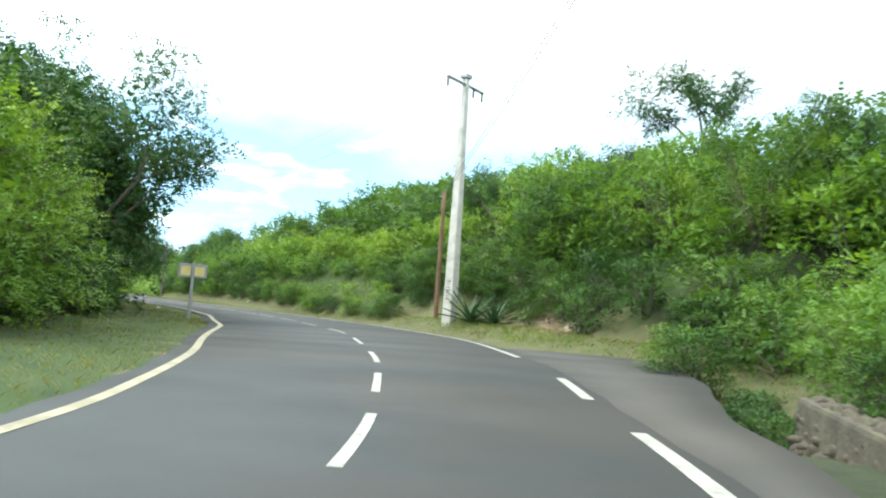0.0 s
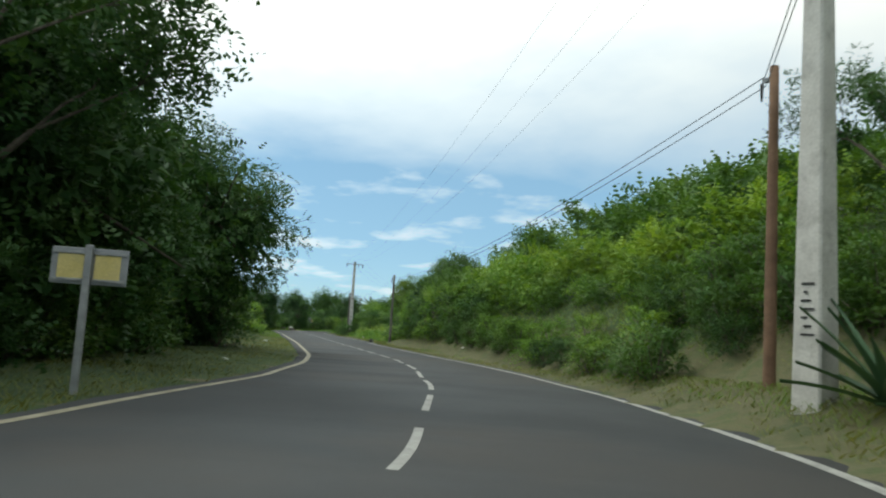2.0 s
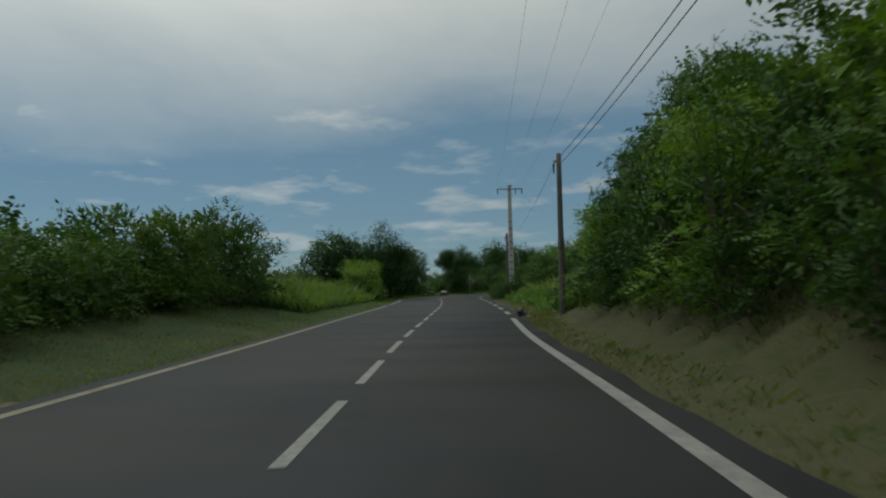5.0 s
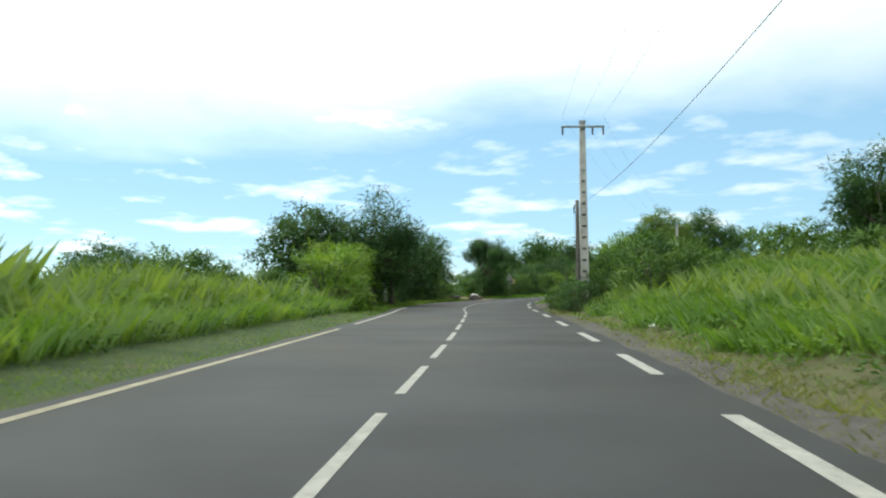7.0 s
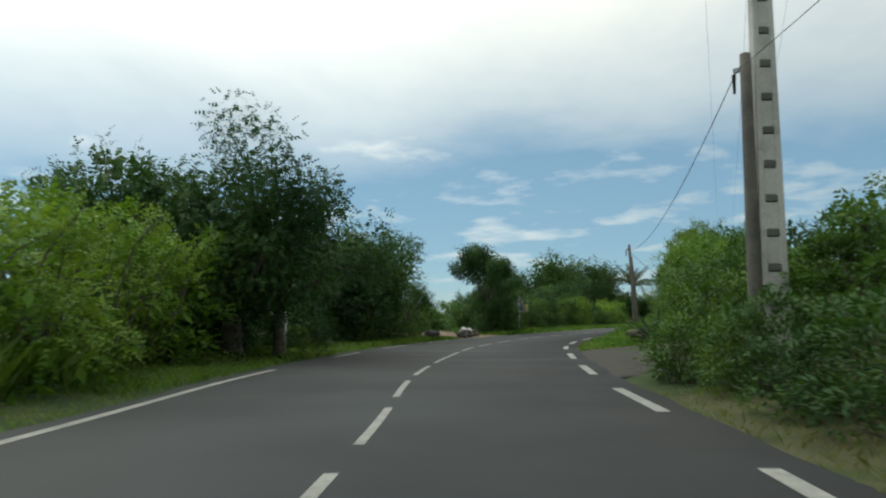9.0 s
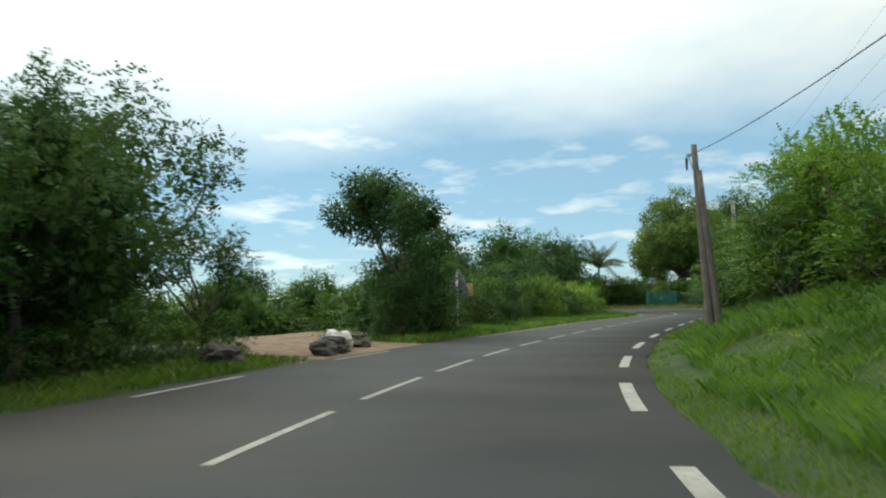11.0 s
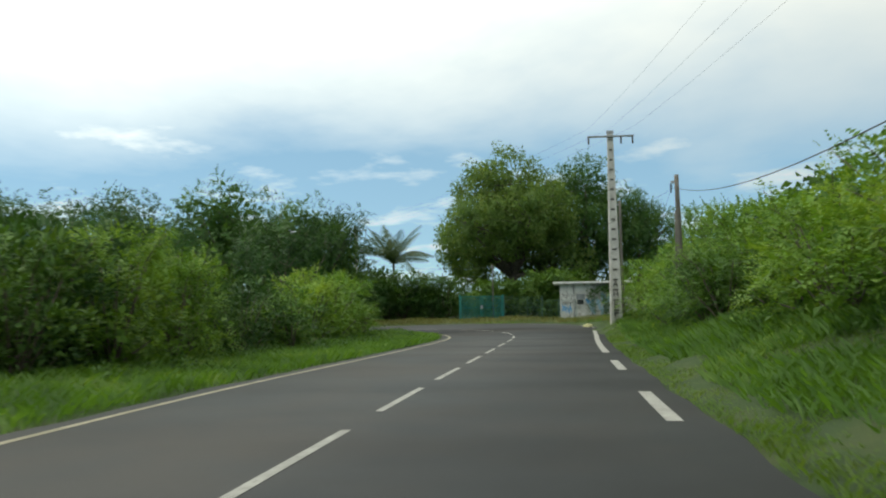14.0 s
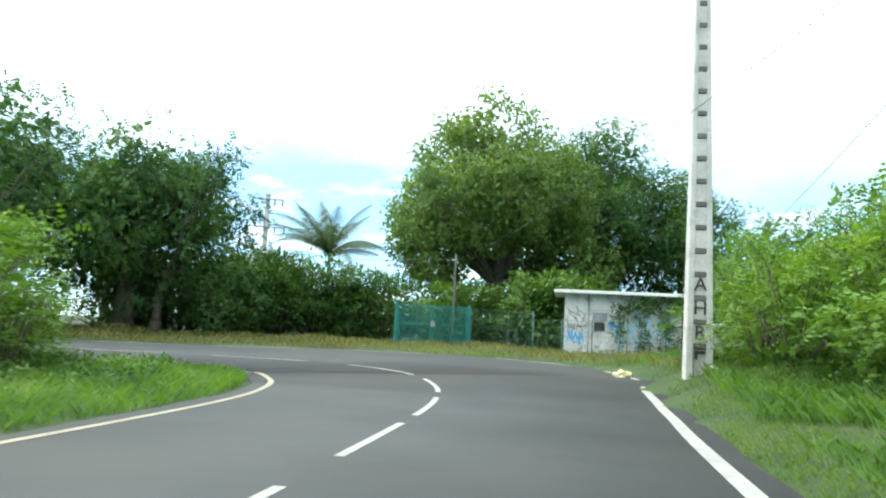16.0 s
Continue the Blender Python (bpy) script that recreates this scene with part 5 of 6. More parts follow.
def ladder_pole(x, y, z, h, turn, w0, w1, label, arm=1.1, rungs=12, first=0.5, pitch=0.55):
    """Concrete pole of two rails with a recessed web and a ledge at every step."""
    ob = thing("utility_pole", x, y, z, turn, label, "utility pole", "utility poles")
    dep0, dep1 = w0 * 0.62, w1 * 0.62
    for sg, nm in ((-1, "rail"), (1, "rail")):
        bm = bmesh.new()
        r = bmesh.ops.create_cube(bm, size=1.0)
        for v in r["verts"]:
            top = v.co.z > 0
            w, dd = (w1, dep1) if top else (w0, dep0)
            v.co = Vector((sg * (w * 0.5 - w * 0.13) + v.co.x * w * 0.26, v.co.y * dd, h if top else -0.3))
        bmesh.ops.bevel(bm, geom=bm.edges[:], offset=0.012, segments=1, affect="EDGES")
        part(nm, bm_mesh(nm, bm, M_CONCRETE), ob)
    bm = bmesh.new()
    frustum(bm, w0 * 0.5, w1 * 0.5, dep0 * 0.45, dep1 * 0.45, -0.3, h - 0.02, bevel=0)
    part("web", bm_mesh("web", bm, M_CONCRETE), ob)
    for k in range(rungs):
        zz = first + pitch * k
        w, dd = w0 + (w1 - w0) * zz / h, dep0 + (dep1 - dep0) * zz / h
        # each ledge has its shadow painted in as a dark colour
        part("ledge", box("ledge", (-w * 0.26, -dd * 0.47, zz - 0.05), (w * 0.26, -dd * 0.2, zz + 0.05), M_LEDGE_SHADE, 0.008), ob, "concrete ledge coloured dark for the shadow at each step")
        part("infill", box("infill", (-w * 0.25, -dd * 0.40, zz + 0.06), (w * 0.25, -dd * 0.2, zz + pitch - 0.07), M_CONCRETE, 0.006), ob)
    bm = bmesh.new()
    frustum(bm, w0 + (w1 - w0) * (first + pitch * rungs) / h - 0.02, w1 - 0.01, (dep0 + (dep1 - dep0) * 0.6) * 0.94, dep1 * 0.94, first + pitch * rungs, h - 0.01, bevel=0.01)
    part("shaft", bm_mesh("shaft", bm, M_CONCRETE), ob)
    crossarm(ob, h - 0.18, arm, y=-dep1 * 0.5 - 0.08)
    part("cap", box("cap", (-w1 * 0.6, -dep1 * 0.6, h), (w1 * 0.6, dep1 * 0.6, h + 0.14), M_STEEL), ob)
    return ob


def wood_pole(x, y, z, h, mat, label, brace=None, lean=(0, 0), r=0.12, turn=0.0):
    ob = thing("wooden_pole", x, y, z, turn, label, "utility pole", "wooden poles")
    def bent(px, py, tx, ty, hh, r0, r1):
        k = np.linspace(0, 1, 7)[:, None]
        return np.array([px, py, -0.3]) + k * np.array([tx, ty, hh + 0.3]), r0 + (r1 - r0) * k[:, 0]
    part("shaft", pipe_mesh("shaft", *bent(0, 0, lean[0], lean[1], h, r, r * 0.72), mat, 10), ob)
    if brace:
        bx, by, tx, ty, hh = brace
        part("brace", pipe_mesh("brace", *bent(bx, by, tx, ty, hh, r * 0.95, r * 0.75), mat, 10), ob)
    part("bracket", box("bracket", (lean[0] - 0.2, lean[1] - 0.03, h - 0.28), (lean[0] + 0.06, lean[1] + 0.03, h - 0.2), M_STEEL, 0.008), ob, "steel cable bracket")
    part("clamp", tube_mesh("clamp", [((lean[0] - 0.2, lean[1], h - 0.3), (lean[0] - 0.2, lean[1], h - 0.62), 0.035, 0.02)], M_CABLE, 6), ob)
    return ob


Z = zat
p1 = plain_pole(1.75, 69.85, Z(1.75, 69.85), 10.6 - Z(1.75, 69.85), 62)
w1 = wood_pole(0.94, 71.8, Z(0.94, 71.8), 6.12 - Z(0.94, 71.8), M_WOOD, "slim brown wooden pole beside the concrete one", r=0.11)
w3 = wood_pole(-29.2, 106.3, Z(-29.2, 106.3), 5.2, M_WOODGREY, "slim grey wooden pole on the verge", r=0.11)
p4 = ladder_pole(-54.05, 135.2, Z(-54.05, 135.2), 9.1 - Z(-54.05, 135.2), heading(113), 0.46, 0.27, "grey concrete utility pole with ladder notches above the bushes", 1.05, 10, 1.0)
w4 = wood_pole(-54.2, 134.9, Z(-54.2, 134.9), 5.3 - Z(-54.2, 134.9), M_WOODGREY, "grey wooden pole close behind a concrete pole", r=0.12)
w5 = wood_pole(-71.7, 159.2, Z(-71.7, 159.2), 5.0 - Z(-71.7, 159.2), M_WOODGREY, "dark grey twin wooden pole with a brace", (0.2, 0.06, -0.36, -0.05, 4.0), (-0.27, 0.03), 0.098)
w7 = wood_pole(-85.9, 200.3, Z(-85.9, 200.3), 5.85 - Z(-85.9, 200.3), M_WOODGREY, "dark grey twin wooden pole rising behind the thicket", (-0.2, 0.1, 0.12, -0.08, 4.0), (-0.05, 0), 0.105)
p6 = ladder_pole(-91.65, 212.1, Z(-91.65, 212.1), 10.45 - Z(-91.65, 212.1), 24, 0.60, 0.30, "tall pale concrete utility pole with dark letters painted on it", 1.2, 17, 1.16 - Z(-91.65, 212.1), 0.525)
w6 = wood_pole(-92.2, 215.5, Z(-92.2, 215.5), 6.6, M_WOODGREY, "thin wooden pole behind the concrete one", r=0.09)
p8 = ladder_pole(-120.4, 229.7, Z(-120.4, 229.7), 9.0 - Z(-120.4, 229.7), 40, 0.42, 0.26, "distant concrete pole with two crossarms above the trees", 0.95, 6)
crossarm(p8, 6.6, 1.15, y=-0.22)
p9 = ladder_pole(-145.8, 191.0, Z(-145.8, 191), 3.95 - Z(-145.8, 191), 60, 0.42, 0.3, "distant concrete pole beyond the earth clearing", 0.9, 4)
g1 = wood_pole(-104.6, 224.9, Z(-104.6, 224.9), 4.1, M_WOODGREY, "thin old wooden post beside the gate", r=0.06)


def zt(ob, h):
    return h - ob.matrix_basis.translation.z


def letter(text, parent, x, y, z, size):
    cu = bpy.data.curves.new("letter", "FONT")
    cu.body, cu.size, cu.extrude, cu.align_x, cu.align_y = text, size, 0.004, "CENTER", "CENTER"
    tmp = new("letter_model", cu)
    me = bpy.data.meshes.new_from_object(tmp.evaluated_get(bpy.context.evaluated_depsgraph_get()))
    bpy.data.objects.remove(tmp)
    me.materials.clear()
    me.materials.append(M_INK)
    ob = part("letter", me, parent, "black painted letter")
    ob.matrix_basis = pose(x, y, z, 90, 0, 0)


for k, ch in enumerate("AHR"):
    letter(ch, p6, 0, -0.185 + 0.004 * (2 - k), zt(p6, 2.50 - 0.53 * k), 0.42)
part("letter", box("letter", (-0.11, -0.195, zt(p6, 0.98)), (0.11, -0.188, zt(p6, 1.05)), M_INK, 0.0), p6, "black painted bar")
part("letter", box("letter", (-0.11, -0.195, zt(p6, 0.86)), (-0.05, -0.188, zt(p6, 0.99)), M_INK, 0.0), p6, "black painted bar")


def cable(name, a, b, sag, r, label):
    """A hanging cable between two points."""
    a, b = np.array(a, float), np.array(b, float)
    n = 26
    pts = [a + (b - a) * k / n - np.array([0, 0, sag * 4 * (k / n) * (1 - k / n)]) for k in range(n + 1)]
    return tagged(new(name, pipe_mesh(name, pts, np.full(n + 1, r), M_CABLE, 5)), label, "cable", "overhead cables")


def top_of(ob, x, y, z):
    return tuple(ob.matrix_basis @ Vector((x, y, z)))


LV = "black twisted overhead cable between wooden poles"
HV = "thin bare overhead wire between concrete poles"
w0_top = tuple(at(-25, 6.5)) + (7.6,)
for k in (0, 0.13):
    cable("overhead_cable", (w0_top[0], w0_top[1], w0_top[2] - k), top_of(w1, -0.15, k, zt(w1, 5.95) - k), 0.5, 0.009, LV)
    cable("overhead_cable", top_of(w1, -0.15, k, zt(w1, 5.95) - k), top_of(w3, -0.15, k, 4.95 - k), 0.8, 0.009, LV)
cable("overhead_cable", top_of(w3, -0.15, 0, 4.95), top_of(w4, -0.15, 0, zt(w4, 5.05)), 0.7, 0.006, LV)
cable("overhead_cable", top_of(w4, -0.15, 0, zt(w4, 5.05)), top_of(w5, -0.42, 0.03, zt(w5, 4.75)), 0.85, 0.009, LV)
cable("overhead_cable", top_of(w5, -0.42, 0.03, zt(w5, 4.75)), top_of(w7, -0.15, 0, zt(w7, 5.4)), 2.0, 0.010, LV)
cable("overhead_cable", top_of(w7, -0.15, 0, zt(w7, 5.6)), (-94.5, 226.0, 3.3), 0.5, 0.006, LV)
cable("overhead_cable", top_of(w7, -0.15, 0, zt(w7, 5.4)), top_of(g1, 0, 0, 3.9), 0.5, 0.006, LV)
cable("overhead_cable", top_of(g1, 0, 0, 3.9), top_of(p8, 0, -0.2, zt(p8, 6.0)), 0.4, 0.010, LV)
far0 = at(-40, 9)
for x in (-1.25, 0.0, 1.25):
    cable("overhead_wire", (float(far0[0]) + x, float(far0[1]), 12.5), top_of(p1, x, 0, zt(p1, 10.7)), 0.8, 0.0035, HV)
    cable("overhead_wire", top_of(p1, x, 0, zt(p1, 10.7)), top_of(p4, x * 0.8, -0.2, zt(p4, 9.4)), 1.6, 0.0035, HV)
    cable("overhead_wire", top_of(p4, x * 0.8, -0.2, zt(p4, 9.4)), top_of(p6, x * 0.9, -0.2, zt(p6, 10.7)), 1.8, 0.0035, HV)
    cable("overhead_wire", top_of(p6, x * 0.9, -0.2, zt(p6, 10.7)), top_of(p8, x * 0.7, -0.2, zt(p8, 9.2)), 0.6, 0.0035, HV)


def board_sign(x, y, z, turn):
    ob = thing("road_sign", x, y, z, turn, "back of a grey and faded yellow direction sign on one post", "road sign")
    part("panel", box("panel", (-0.50, -0.02, 1.14), (0.50, 0.02, 1.64), M_SIGN, 0.012), ob)
    for lo, hi in ((-0.41, -0.07), (0.07, 0.41)):
        part("yellow_field", box("yellow_field", (lo, -0.032, 1.18), (hi, -0.024, 1.56), M_SIGNY, 0.004), ob, "faded yellow rear field")
    for zz in (1.20, 1.57):
        part("rail", box("rail", (-0.48, -0.045, zz - 0.02), (0.48, -0.034, zz + 0.02), M_STEEL, 0.004), ob)
    part("post", box("post", (-0.05, -0.11, -0.7), (0.05, -0.048, 1.68), M_STEEL, 0.012), ob)
    return ob


def triangle_sign(x, y, z, turn):
    ob = thing("road_sign", x, y, z, turn, "back of a grey triangular warning sign above a yellow plate", "road sign")
    bm = bmesh.new()
    vs = [bm.verts.new(v) for v in ((-0.48, 0, 1.62), (0.48, 0, 1.62), (0.04, 0, 2.52), (-0.04, 0, 2.52))]
    face = bm.faces.new(vs)
    ex = bmesh.ops.extrude_face_region(bm, geom=[face])
    bmesh.ops.translate(bm, verts=[v for v in ex["geom"] if isinstance(v, bmesh.types.BMVert)], vec=(0, 0.03, 0))
    part("triangle", bm_mesh("triangle", bm, M_SIGN), ob, "grey aluminium triangle back")
    part("lower_plate", box("lower_plate", (-0.50, 0.0, 1.40), (0.46, 0.03, 1.58), M_SIGN, 0.008), ob)
    part("yellow_plate", box("yellow_plate", (0.06, 0.05, 1.46), (0.60, 0.07, 1.94), M_SIGNY, 0.008), ob, "yellow plate edge")
    for zz in (1.50, 1.72, 2.05):
        part("rail", box("rail", (-0.30, -0.03, zz - 0.02), (0.30, -0.004, zz + 0.02), M_STEEL, 0.004), ob)
    part("post", tube_mesh("post", [((0, -0.06, -0.3), (0, -0.06, 2.4), 0.04, 0.04)], M_STEEL, 10), ob)
    return ob


sx, sy = -6.85, 64.45
board_sign(float(sx), float(sy), Z(float(sx), float(sy)) + 0.32, heading(27) + 8)
triangle_sign(-83.5, 163.4, Z(-83.5, 163.4), heading(152) - 6)
pm = thing("marker_post", -71.9, 137.4, Z(-71.9, 137.4), 30, "slim white concrete post with a small box on top", "post")
part("post", box("post", (-0.10, -0.10, -0.2), (0.10, 0.10, 1.9), M_WHITE, 0.02), pm)
part("box", box("box", (-0.12, -0.14, 1.9), (0.42, 0.14, 2.22), M_WHITE, 0.02), pm, "small white box")


# ---- shed, gate and fence beyond the hairpin ----
def shed(x, y, z, turn):
    ob = thing("shed", x, y, z, turn, "small white concrete shed with a flat roof and graffiti", "shed")
    W, D, H = 4.7, 3.0, 2.4
    t = 0.15
    for nm, lo, hi in (("wall", (0, 0, -0.2), (0.95, t, H)), ("wall", (1.95, 0, -0.2), (W, t, H)), ("wall", (0.95, 0, -0.2), (1.95, t, 0.82)), ("wall", (0.95, 0, 1.75), (1.95, t, H)),
                       ("wall", (0, t, -0.2), (t, D, H)), ("wall", (W - t, t, -0.2), (W, D, H)), ("wall", (t, D - t, -0.2), (W - t, D, H))):
        part(nm, box(nm, lo, hi, M_WHITE, 0.008), ob)
    part("roof", box("roof", (-0.45, -0.5, H), (W + 0.4, D + 0.3, H + 0.13), M_ROOFEDGE, 0.02), ob, "white flat roof slab with an overhang")
    part("shutter", box("shutter", (0.97, 0.03, 0.84), (1.93, 0.10, 1.73), M_WHITE, 0.01), ob)
    part("grille", box("grille", (1.15, 0.0, 1.30), (1.75, 0.035, 1.66), M_SIGN, 0.008), ob, "grey louvre")
    part("hatch", box("hatch", (1.22, -0.04, 0.92), (1.66, 0.03, 1.26), M_DARK, 0.01), ob, "dark small hatch")
    part("hatch_rim", box("hatch_rim", (1.66, -0.06, 0.86), (1.72, 0.03, 1.30), M_PALE, 0.005), ob)
    part("downpipe", tube_mesh("downpipe", [((0.98, -0.04, -0.1), (0.98, -0.04, H), 0.035, 0.035)], M_STEEL, 8), ob)
    rng = random.Random(5)
    def dab(name, x0, z0, w, h, mat, lean=0.0):
        me = box(name, (-w / 2, -0.006, -h / 2), (w / 2, 0.0, h / 2), mat, 0.0)
        o = part(name, me, ob)
        o.matrix_basis = pose(x0, -0.003 - 0.0015 * rng.random(), z0, 0, lean, 0)
    for k in range(12):
        dab("painted_bar", 0.18 + 0.055 * k, 0.62 + rng.uniform(-0.12, 0.12), 0.045, rng.uniform(0.28, 0.55), M_BLUE, rng.uniform(-25, 25))
    for k in range(11):
        dab("painted_bar", 0.12 + 0.07 * k, rng.uniform(1.25, 1.75), 0.022, rng.uniform(0.18, 0.42), M_INK, rng.uniform(-60, 60))
    for k in range(9):
        dab("painted_bar", 0.15 + 0.08 * k, 1.02 + rng.uniform(-0.06, 0.06), 0.03, rng.uniform(0.12, 0.25), M_INK, rng.uniform(-80, 80))
    for k in range(20):
        dab("painted_bar", rng.uniform(2.1, 4.4), rng.uniform(0.35, 1.4), rng.uniform(0.08, 0.2), rng.uniform(0.4, 0.9), M_CYAN, rng.uniform(-12, 12))
    for k in range(9):
        dab("painted_bar", rng.uniform(1.75, 2.3), rng.uniform(1.0, 1.25), 0.05, rng.uniform(0.15, 0.3), M_BLUE, rng.uniform(-70, 70))
    for k in range(7):
        dab("painted_bar", rng.uniform(2.6, 4.4), rng.uniform(0.5, 1.1), 0.025, rng.uniform(0.2, 0.4), M_INK, rng.uniform(-50, 50))
    return ob


sh = shed(-99.35, 224.9, Z(-98, 225) + 0.02, 19)


def creeper(parent_pose, spans, seed):
    """Trailing growth that hangs over the roof's edge and climbs the wall."""
    rng = np.random.default_rng(seed)
    tips = [np.column_stack([x0 + (x1 - x0) * rng.random(n), -0.12 - 0.35 * rng.random(n), z0 + (z1 - z0) * rng.random(n)]) for x0, x1, z0, z1, n in spans]
    v, f, out = cloud_leaves(rng, np.vstack(tips), 12, 0.22, 0.15, "broad", wd=0.55, heart=(3.0, 3.0, 0.5))
    ob = thing("creeper", 0, 0, 0, 0, "green creeper hanging over the shed's wall", "creeper")
    ob.matrix_basis = parent_pose
    part("foliage", leaf_mesh("foliage", v, f, out, L_MID), ob)
    vines = [((x, -0.1, 0.0), (x + 0.3, -0.2, 2.3), 0.02, 0.012) for x in (2.2, 3.0, 3.8)]
    for k, one in enumerate(vines):
        part("vine", tube_mesh("vine", [one], M_BARK, 5), ob)


creeper(sh.matrix_basis.copy(), ((1.9, 4.8, 1.75, 2.35, 60), (2.1, 2.5, 0.2, 1.9, 16), (3.0, 3.4, 0.2, 1.9, 18), (3.9, 4.6, 0.1, 1.9, 40)), 91)


def bar_gate(a, b, z, h):
    a, b = np.array(a), np.array(b)
    ln = float(np.hypot(*(b - a)))
    turn = math.degrees(math.atan2(b[1] - a[1], b[0] - a[0]))
    ob = thing("metal_gate", float(a[0]), float(a[1]), z, turn, "closed teal-green two-leaf steel bar gate", "gate")
    for x in (0.0, ln):
        part("gate_post", box("gate_post", (x - 0.05, -0.05, -0.2), (x + 0.05, 0.05, h + 0.1), M_GATE, 0.01), ob)
    for k in (0, 1):
        x0, x1 = (0.08, ln / 2 - 0.03) if k == 0 else (ln / 2 + 0.03, ln - 0.08)
        bm = bmesh.new()
        for lo, hi in (((x0, -0.02, 0.1), (x0 + 0.05, 0.02, h)), ((x1 - 0.05, -0.02, 0.1), (x1, 0.02, h)), ((x0, -0.02, 0.1), (x1, 0.02, 0.15)), ((x0, -0.02, h - 0.05), (x1, 0.02, h)), ((x0, -0.02, h * 0.5), (x1, 0.02, h * 0.5 + 0.04))):
            box_bm(bm, lo, hi)
        leaf = part("gate_leaf", bm_mesh("gate_leaf", bm, M_GATE), ob)
        n = 26
        for i in range(1, n):
            x = x0 + (x1 - x0) * i / n
            part("bar", box("bar", (x - 0.009, -0.009, 0.12), (x + 0.009, 0.009, h - 0.02), M_GATE, 0.0), leaf)
    part("lock_plate", box("lock_plate", (ln / 2 - 0.1, -0.05, h * 0.45), (ln / 2 + 0.1, -0.022, h * 0.6), M_SIGN, 0.01), ob, "grey lock plate")
    return ob


def mesh_fence(points, h, label):
    """Chain-link between thin posts."""
    ob = thing("fence", points[0][0], points[0][1], Z(*points[0]), 0, label, "fence")
    ox, oy, oz = points[0][0], points[0][1], Z(*points[0])
    segs = []
    for (ax, ay), (bx, by) in zip(points, points[1:]):
        ln = math.hypot(bx - ax, by - ay)
        n = max(1, round(ln / 1.6))
        za, zb = Z(ax, ay) - oz, Z(bx, by) - oz
        for i in range(n + 1):
            k = i / n
            x, y, z = ax + (bx - ax) * k - ox, ay + (by - ay) * k - oy, za + (zb - za) * k
            part("fence_post", tube_mesh("fence_post", [((x, y, z - 0.2), (x, y, z + h), 0.022, 0.022)], M_WIRE, 6), ob)
        for zz in (0.05, h * 0.52, h - 0.03):
            segs.append(((ax - ox, ay - oy, za + zz), (bx - ox, by - oy, zb + zz), 0.006, 0.006))
        m = int(ln / 0.13)
        for i in range(-int(h / 0.13), m):
            for sg in (1, -1):
                u0, u1, z0, z1 = i * 0.13, i * 0.13 + h, 0.0, h
                if u0 < 0:
                    z0, u0 = -u0, 0.0
                if u1 > ln:
                    z1, u1 = z0 + (ln - u0), ln
                if u1 <= u0:
                    continue
                q = lambda u, zz: (ax - ox + (bx - ax) * u / ln, ay - oy + (by - ay) * u / ln, za + (zb - za) * u / ln + (zz if sg > 0 else h - zz))
                segs.append((q(u0, z0), q(u1, z1), 0.003, 0.003))
    part("wire_mesh", tube_mesh("wire_mesh", segs, M_WIRE, 3), ob, "green chain-link wire")
    return ob


bar_gate((-106.3, 222.8), (-103.9, 225.1), Z(-105, 224), 1.72)
mesh_fence([(-103.8, 225.15), (-101.6, 224.3), (-100.2, 223.6)], 1.68, "green chain-link fence between gate and shed")
mesh_fence([(-100.2, 223.6), (-97.6, 223.2), (-95.0, 223.6)], 1.35, "low chain-link fence in front of the shed")


# ---- stones, litter ----
def rock_mesh(name, seed, size, mat, squash=0.7, cut=3):
    bm = bmesh.new()
    bmesh.ops.create_icosphere(bm, subdivisions=cut, radius=1.0)
    for v in bm.verts:
        n = noise.noise(v.co * 1.3 + Vector((seed, 0, 0))) * 0.5 + noise.noise(v.co * 3.1 + Vector((0, seed, 0))) * 0.28
        v.co = Vector((v.co.x * size[0], v.co.y * size[1], v.co.z * size[2] * squash)) * (1 + n)
    return bm_mesh(name, bm, mat, cut < 3)


def rock(x, y, seed, size, mat, label, name="boulder", sink=0.3, squash=0.8, category="boulder"):
    ob = tagged(new(name, rock_mesh(name, seed, size, mat, squash)), label, category)
    ob.matrix_basis = pose(x, y, Z(x, y) + size[2] * squash * (1 - sink), 0, 0, seed * 57 % 360)
    return ob


def rock_sd(s, d, *a, **k):
    x, y = at(s, d)
    return rock(float(x), float(y), *a, **k)


rock_sd(137.9, -4.3, 3, (0.42, 0.34, 0.34), M_ROCK, "dark basalt boulder blocking the earth clearing")
rock_sd(142.4, -4.1, 4, (0.42, 0.34, 0.30), M_ROCK, "large dark boulder beside the road")
rock_sd(141.7, -4.0, 9, (0.34, 0.3, 0.26), M_ROCK, "dark boulder beside the road")
rock_sd(143.4, -4.4, 5, (0.55, 0.36, 0.36), M_WHITE, "pale grey concrete lump at the clearing's edge", name="rubble", category="rubble")
rock_sd(145.0, -4.7, 6, (0.5, 0.4, 0.3), M_STONE, "grey stone half hidden by creepers")
rock_sd(129.8, 6.6, 7, (0.95, 0.42, 0.34), M_STONE, "long lichened stone block in the grass", name="stone_block", category="stone")
rock_sd(103.6, 4.7, 8, (0.26, 0.2, 0.2), M_STONE, "small brown stone beside the verge", category="stone")
rock(-94.0, 214.6, 10, (0.22, 0.18, 0.2), M_YELLOWSTONE, "yellow-painted stone at the road's edge", category="stone", name="stone")
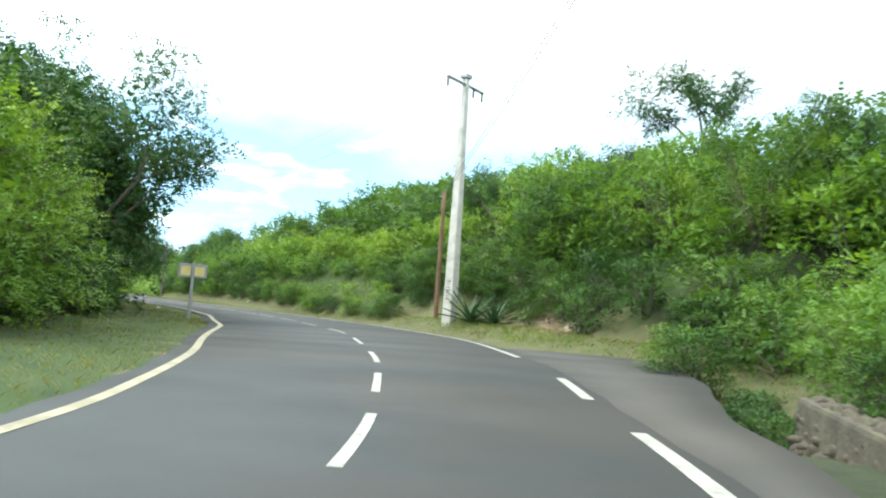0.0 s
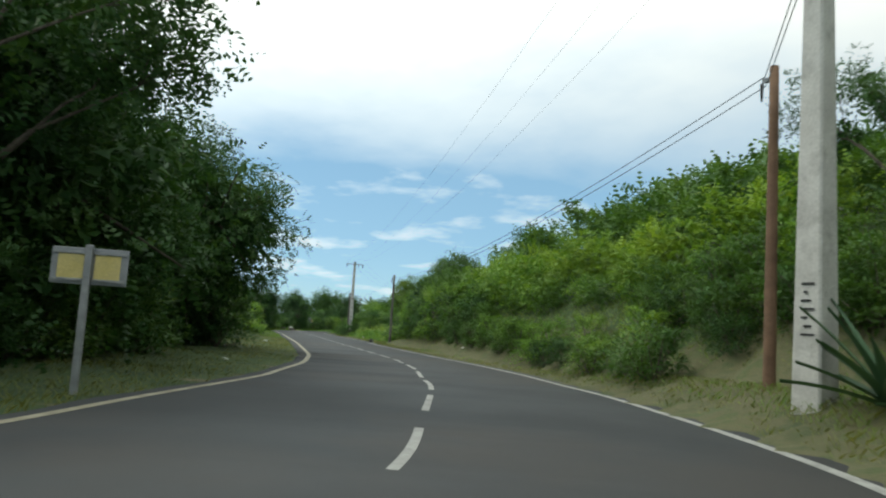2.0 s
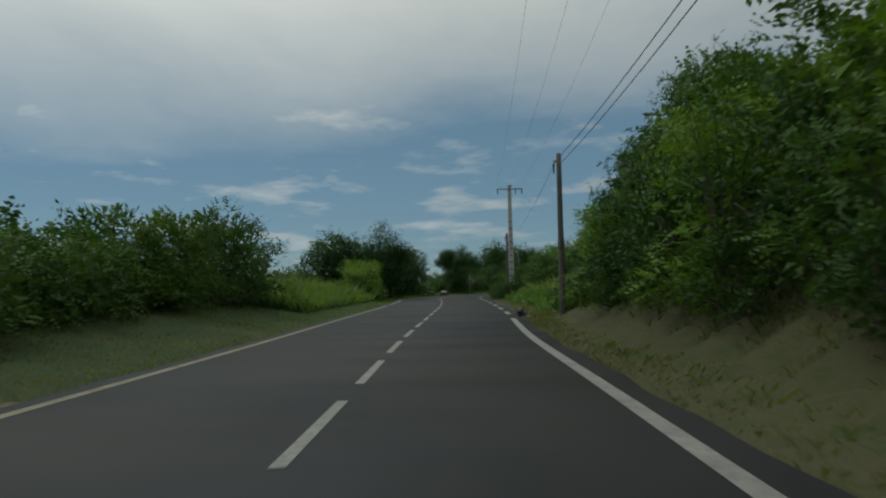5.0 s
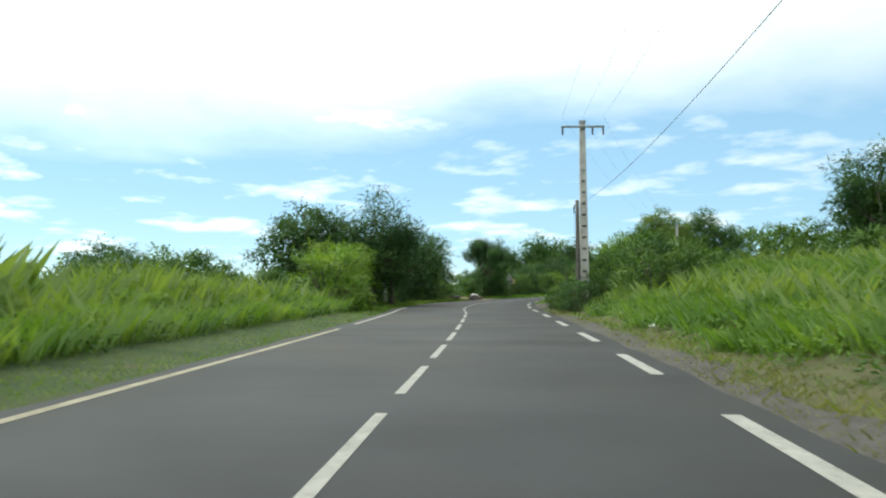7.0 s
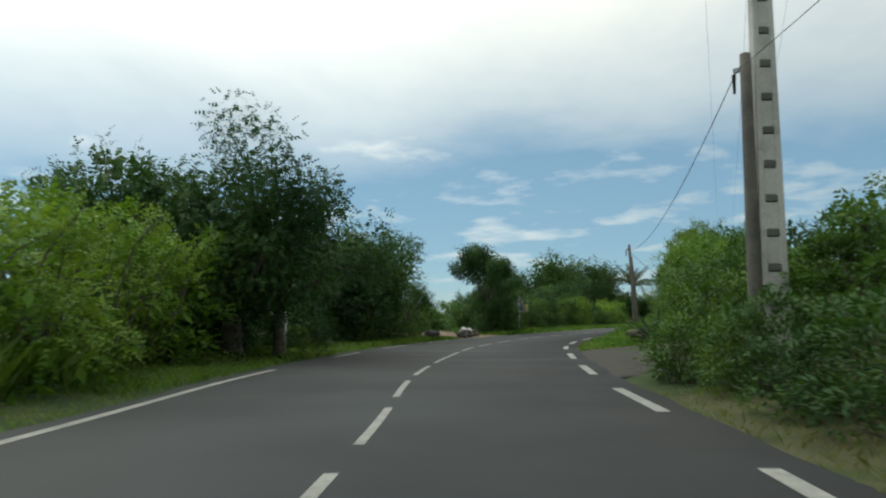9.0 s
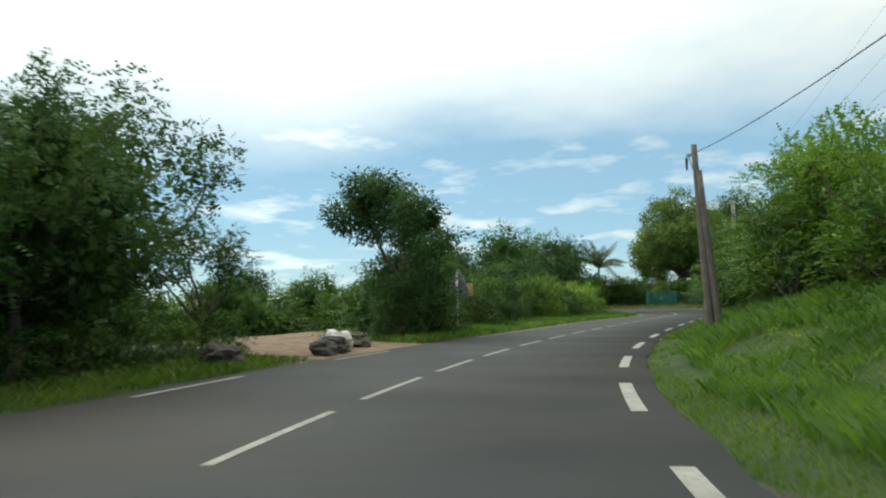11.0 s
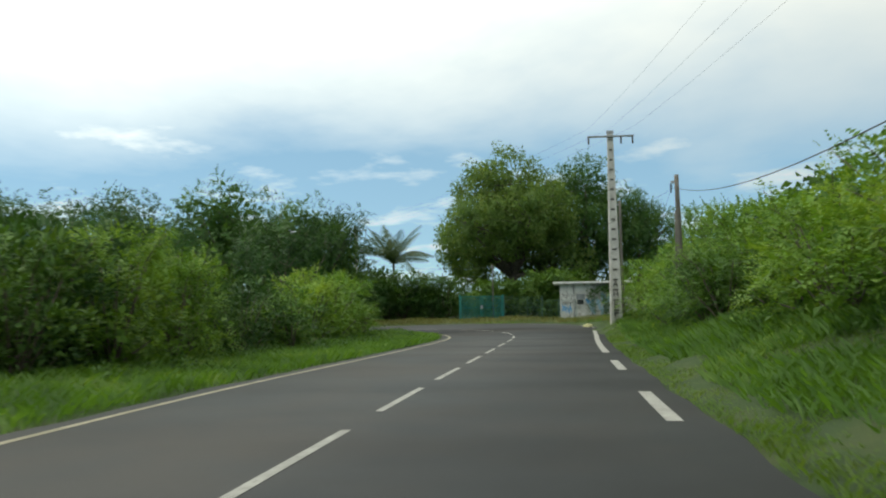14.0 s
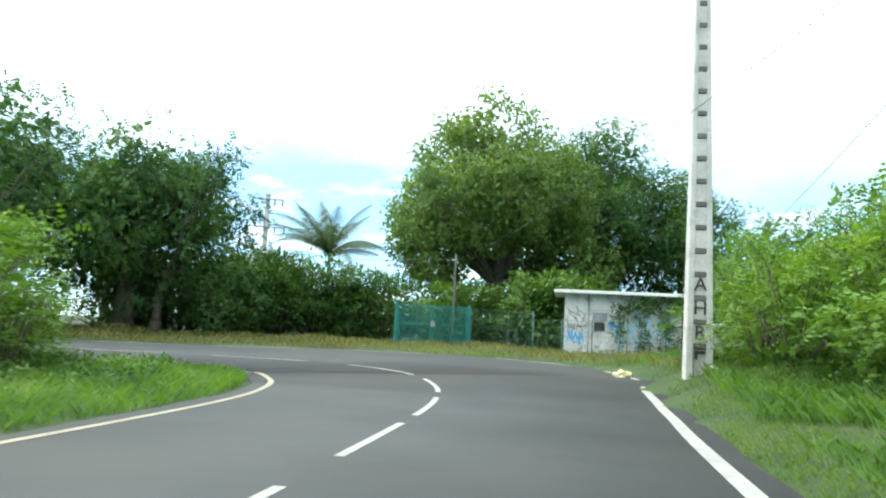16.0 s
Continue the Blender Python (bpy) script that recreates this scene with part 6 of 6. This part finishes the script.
def ditch_wall():
    """Dry-laid rough stones in uneven courses against an earth core."""
    rng = random.Random(17)
    wx, wy = (float(v) for v in at(6.4, 4.85))
    ob = thing("stone_wall", wx, wy, -0.95, heading(6.4) - 17, "rough brown stone retaining wall beside the ditch", "wall")
    part("core", box("core", (0.14, -3.4, -0.1), (0.6, 3.4, 1.12), M_STONE, 0.06), ob)
    kinds = [rock_mesh("stone", 30 + k, (0.13, 0.15, 0.11), M_STONE, 0.9, 2) for k in range(6)]
    for course in range(8):
        y = -3.4 + 0.2 * (course % 2)
        while y < 3.4:
            w = rng.uniform(0.8, 1.35)
            o = part("stone", rng.choice(kinds), ob)
            o.matrix_basis = pose(0.10 + 0.035 * course + rng.uniform(-0.05, 0.05), y, 0.08 + 0.145 * course + rng.uniform(-0.03, 0.03), rng.uniform(-20, 20), rng.uniform(-20, 20), rng.uniform(-15, 15)) @ Matrix.Diagonal((1, w, rng.uniform(0.85, 1.1), 1))
            y += 0.26 * w
    return ob


ditch_wall()


def rubbish_bag(s, d):
    x, y = (float(v) for v in at(s, d))
    ob = thing("rubbish_bag", x, y, Z(x, y), 20, "black plastic rubbish bag dumped on the verge", "rubbish bag")
    b = part("bag", rock_mesh("bag", 21, (0.2, 0.18, 0.17), M_BAG, 0.9), ob)
    b.matrix_basis = pose(0, 0, 0.13)
    part("knot", tube_mesh("knot", [((0, 0, 0.24), (0.02, 0.02, 0.30), 0.04, 0.018), ((0.02, 0.02, 0.30), (0.06, 0.04, 0.35), 0.018, 0.045)], M_BAG, 7), ob)
    scrap = part("scrap", rock_mesh("scrap", 22, (0.12, 0.08, 0.05), M_PALE, 0.7), ob, "pale crumpled scrap")
    scrap.matrix_basis = pose(0.26, -0.12, 0.05)


rubbish_bag(77.5, 3.3)
for s, d, k in ((37.6, -5.0, 0.10), (59.8, -4.7, 0.13), (78.8, 5.6, 0.09), (79.5, 5.3, 0.12), (94.0, 4.7, 0.15), (88.5, 5.0, 0.11), (46, 5.1, 0.1), (54, 4.6, 0.12), (131, 4.6, 0.1), (160, -4.0, 0.1), (201, 6.9, 0.09), (199.5, 5.9, 0.12), (148, 3.5, 0.06)):
    x, y = (float(v) for v in at(s, d))
    me = rock_mesh("litter", s, (k, k * 0.6, k * 0.35), M_PALE, 0.8, 1)
    ob = tagged(new("litter", me), "pale scrap of litter lying in the grass", "litter", "roadside litter")
    ob.matrix_basis = pose(x, y, Z(x, y) + k * 0.3 + 0.06, 8, 5, s * 40 % 360)
